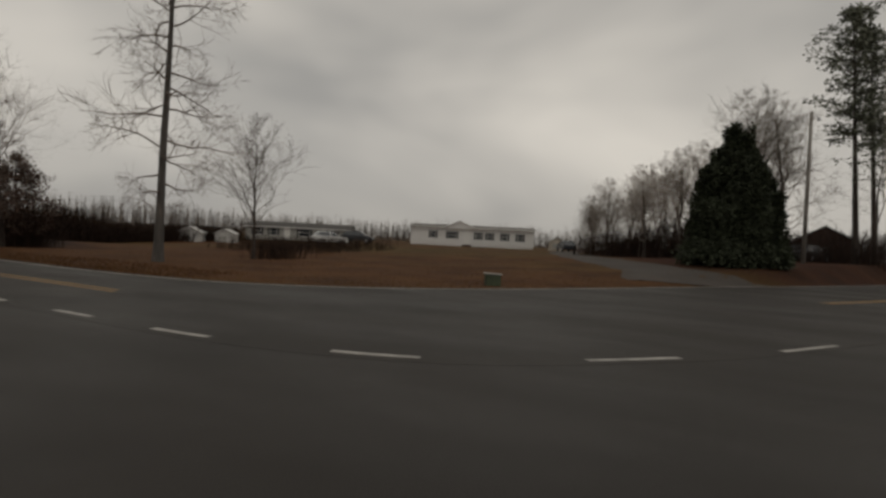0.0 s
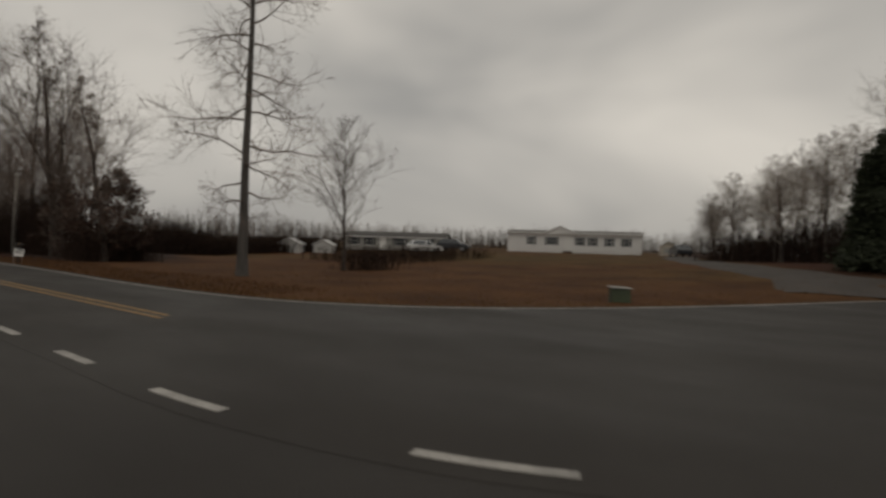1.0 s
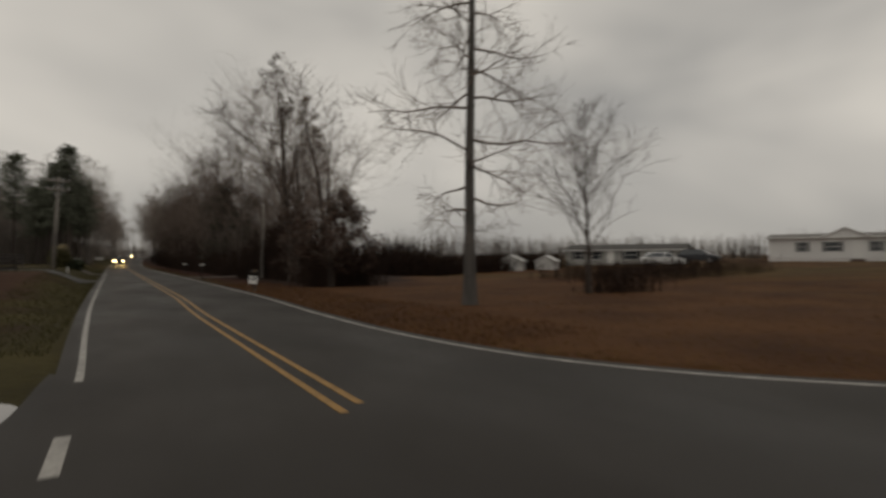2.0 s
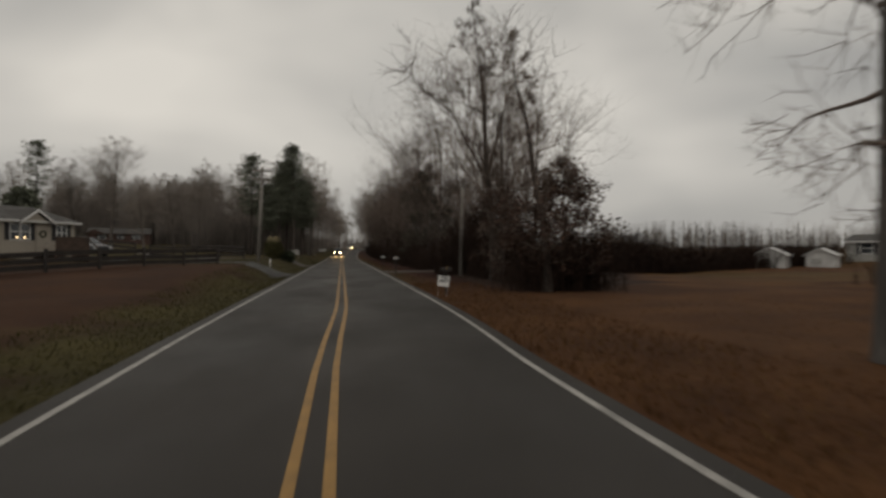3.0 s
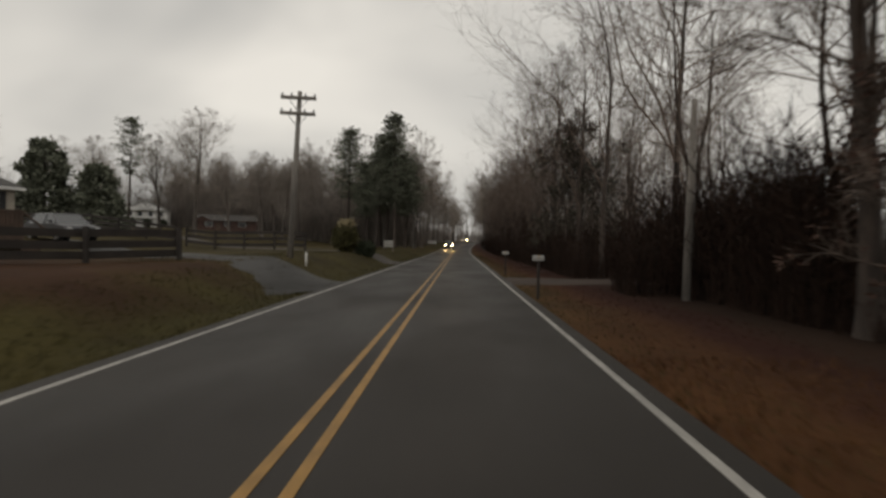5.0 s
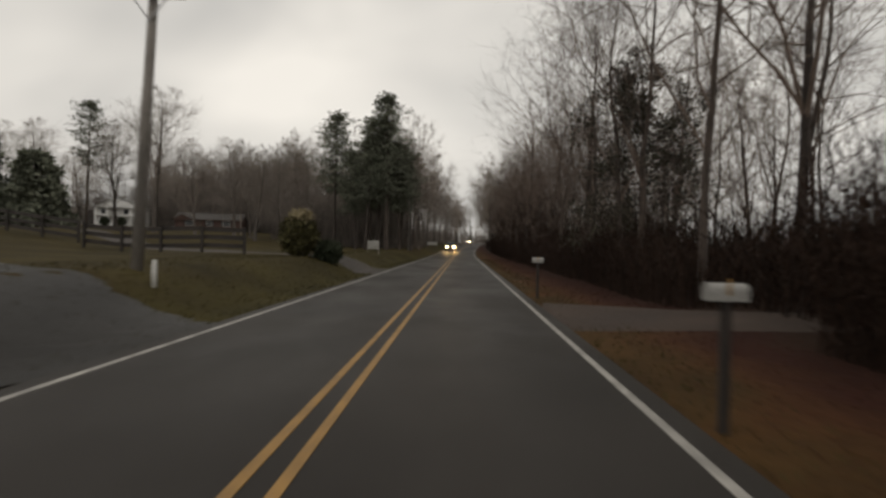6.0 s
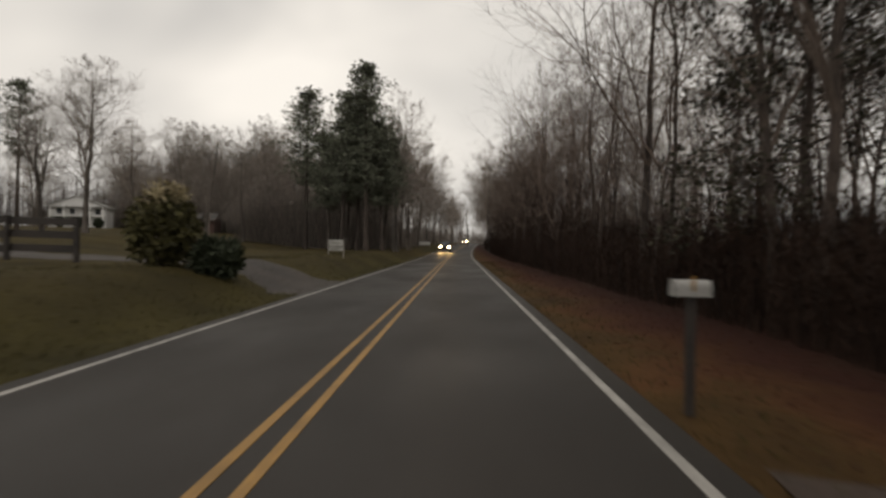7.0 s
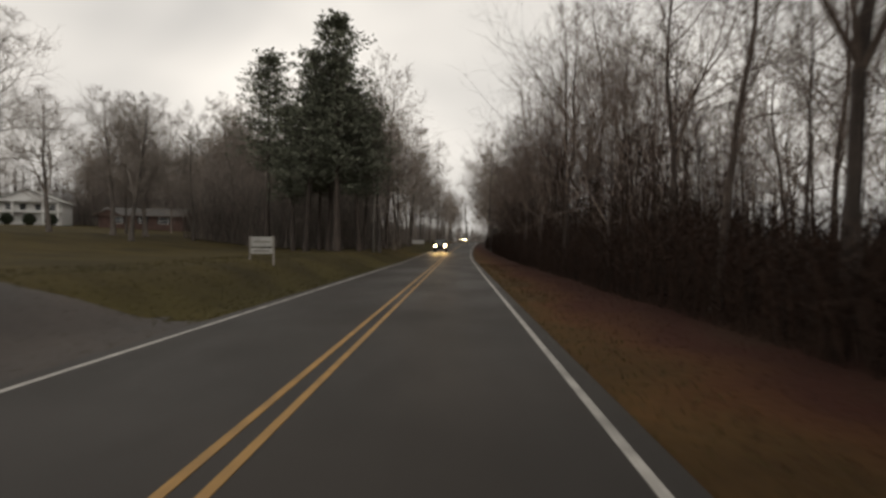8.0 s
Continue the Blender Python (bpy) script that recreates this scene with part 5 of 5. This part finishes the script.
shrub("tall olive shrub with pale plumes beside the gravel driveway", -6.5, 69.6, 1.95, 1.8, 501, plumes=34)
shrub("low dark shrub beside the gravel driveway", -5.2, 69.9, 0.9, 1.2, 502, M_CEDAR)
for x, y in ((-66.5, 158.5), (-69.5, 157.5), (-72.5, 156.5)):
    shrub("clipped dark shrub before the white house", x, y, 1.8, 1.8, 503, M_CEDAR)


# ---- vehicles ----
def car(label, paint, lit, at, turn, tall=1.0, length=4.6):
    """A car that faces -y: body, cabin glass, wheels, lamps."""
    root = thing("car", label, "car")
    L, W = length, 0.9
    zb = 0.32 * tall
    side = [(-L / 2, zb), (-L / 2 - 0.02, 0.62 * tall), (-L / 2 + 0.12, 0.86 * tall), (-L / 2 + 1.15, 0.99 * tall), (L / 2 - 0.25, 1.02 * tall), (L / 2, 0.9 * tall), (L / 2 + 0.02, 0.5 * tall), (L / 2 - 0.05, zb)]
    b = Build()
    secs = ((-W, 0.94), (-W * 0.86, 1.0), (0, 1.02), (W * 0.86, 1.0), (W, 0.94))
    n = len(side)
    for x, k in secs:
        b.v += [(x, y, zb + (z - zb) * k) for y, z in side]
    for i in range(len(secs) - 1):
        for j in range(n):
            b.f.append((i * n + j, i * n + (j + 1) % n, (i + 1) * n + (j + 1) % n, (i + 1) * n + j))
    b.f += [tuple(range(n))[::-1], tuple((len(secs) - 1) * n + j for j in range(n))]
    body = part("body", b, paint, root, bevel=0.02)
    y0, y1, y2, y3 = -L / 2 + 1.1, -L / 2 + 1.85, L / 2 - 0.75, L / 2 - 0.2
    zt = 1.48 * tall
    g = Build()
    lo, hi = W * 0.9, W * 0.7
    g.add([(-lo, y0, 0.97 * tall), (lo, y0, 0.97 * tall), (lo, y3, 1.0 * tall), (-lo, y3, 1.0 * tall), (-hi, y1, zt), (hi, y1, zt), (hi, y2, zt), (-hi, y2, zt)],
          [(0, 1, 5, 4), (1, 2, 6, 5), (2, 3, 7, 6), (3, 0, 4, 7), (4, 5, 6, 7)])
    part("cabin_glass", g, M_PANE, root, "dark car glass")
    r = Build()
    r.add([(-hi - 0.02, y1 - 0.03, zt - 0.01), (hi + 0.02, y1 - 0.03, zt - 0.01), (hi + 0.02, y2 + 0.03, zt - 0.01), (-hi - 0.02, y2 + 0.03, zt - 0.01),
           (-hi + 0.05, y1 + 0.05, zt + 0.06), (hi - 0.05, y1 + 0.05, zt + 0.06), (hi - 0.05, y2 - 0.05, zt + 0.06), (-hi + 0.05, y2 - 0.05, zt + 0.06)],
          [(0, 1, 5, 4), (1, 2, 6, 5), (2, 3, 7, 6), (3, 0, 4, 7), (4, 5, 6, 7), (3, 2, 1, 0)])
    part("roof", r, paint, root)
    for sgn in (-1, 1):
        for (ya, za), (yb, zb_) in (((y0, 0.97 * tall), (y1, zt)), ((0.1, 1.0 * tall), (0.15, zt)), ((y3, 1.0 * tall), (y2, zt))):
            pl = Build()
            pl.tube([(sgn * lo, ya, za), (sgn * hi, yb, zb_)], [0.045, 0.04], 6)
            part("pillar", pl, paint, root)
        mi = Build()
        mi.box(sgn * 0.95 - 0.1, y0 + 0.25, 1.0 * tall, sgn * 0.95 + 0.1, y0 + 0.36, 1.15 * tall)
        part("mirror", mi, paint, root, bevel=0.02)
    for wy in (-L / 2 + 0.85, L / 2 - 0.9):
        for sgn in (-1, 1):
            t = Build()
            R = 0.34 * tall
            t.tube([(sgn * (W - 0.2), wy, R), (sgn * (W - 0.16), wy, R), (sgn * (W + 0.01), wy, R), (sgn * (W + 0.03), wy, R)], [R * 0.9, R, R, R * 0.9], 18, True)
            wh = part("wheel", t, M_RUBBER, root, "black tyre", smooth=False)
            ri = Build()
            ri.tube([(sgn * (W + 0.025), wy, R), (sgn * (W + 0.045), wy, R)], [R * 0.62, R * 0.5], 14, True)
            part("rim", ri, M_RIM, wh)
    for sgn in (-1, 1):
        h = Build()
        h.tube([(sgn * 0.66, -L / 2 + 0.1, 0.70 * tall), (sgn * 0.66, -L / 2 - 0.03, 0.70 * tall), (sgn * 0.66, -L / 2 - 0.05, 0.70 * tall)], [0.12, 0.11, 0.06], 14, True)
        part("headlight", h, M_HEADLAMP if lit else M_LAMPOFF, root)
    gr = Build()
    gr.box(-0.45, -L / 2 - 0.035, 0.5 * tall, 0.45, -L / 2 + 0.05, 0.75 * tall)
    part("grille", gr, M_DARK, root)
    bu = Build()
    bu.box(-W * 0.95, -L / 2 - 0.06, 0.36 * tall, W * 0.95, -L / 2 + 0.1, 0.5 * tall)
    part("bumper", bu, paint, root, bevel=0.03)
    root.matrix_world = pose(*at, 0, 0, turn)
    return root


car("dark sport utility car with lit headlights in the oncoming lane", M_DARKCAR, True, (-0.95, 146, float(road_z(146)) + 0.01), -1, 1.1, 4.8)
car("distant car with lit headlights in the oncoming lane", M_SILVERCAR, True, (3.0, 225, float(road_z(225)) + 0.01), -4)
car("white car parked before the pale home", M_WHITECAR, False, (51.4, 47.2, ground_at(51.4, 47.2)), 60, 1.1)
car("dark car parked beside the pale home", M_DARKCAR, False, (57.5, 47.0, ground_at(57.5, 47.0)), 20, 1.1)
car("dark car parked by the small grey shed", M_DARKCAR, False, (71, 20.5, ground_at(71, 20.5)), 120)
car("dark grey car parked by the cream home", M_GREYCAR, False, (-20.2, 61.9, ground_at(-20.2, 61.9)), 60)
car("dark car parked under the trees beside a house", M_DARKCAR, False, (52, -7.0, ground_at(52, -7)), 60)

for x in (-0.66, 0.66):
    s = new("headlight_beam", bpy.data.lights.new("headlight_beam", "SPOT"))
    s.data.energy, s.data.spot_size, s.data.spot_blend, s.data.color, s.data.shadow_soft_size = 420, radians(50), 0.8, (1.0, 0.62, 0.24), 0.08
    s.matrix_world = look((-0.95 + x, 143.4, float(road_z(143)) + 0.83), (-1.2 + x, 122, float(road_z(122)) + 0.1))

# a shallow puddle at the corner of the side road
pd = Build()
rng = rg(77)
ring = [(-3.9 + (0.9 + 0.2 * math.sin(3 * a)) * math.cos(a) * 0.9, 11.6 + (1.3 + 0.3 * math.sin(2 * a + 1)) * math.sin(a)) for a in np.linspace(0, 2 * math.pi, 40, endpoint=False)]
pd.add([(x, y, -0.035) for x, y in ring] + [(x, y, -0.08) for x, y in ring], [tuple(range(40))] + [(i, (i + 1) % 40, 40 + (i + 1) % 40, 40 + i) for i in range(40)])
solid("puddle", pd, M_PUDDLE, "shallow rain puddle at the junction corner", "puddle", "structure")
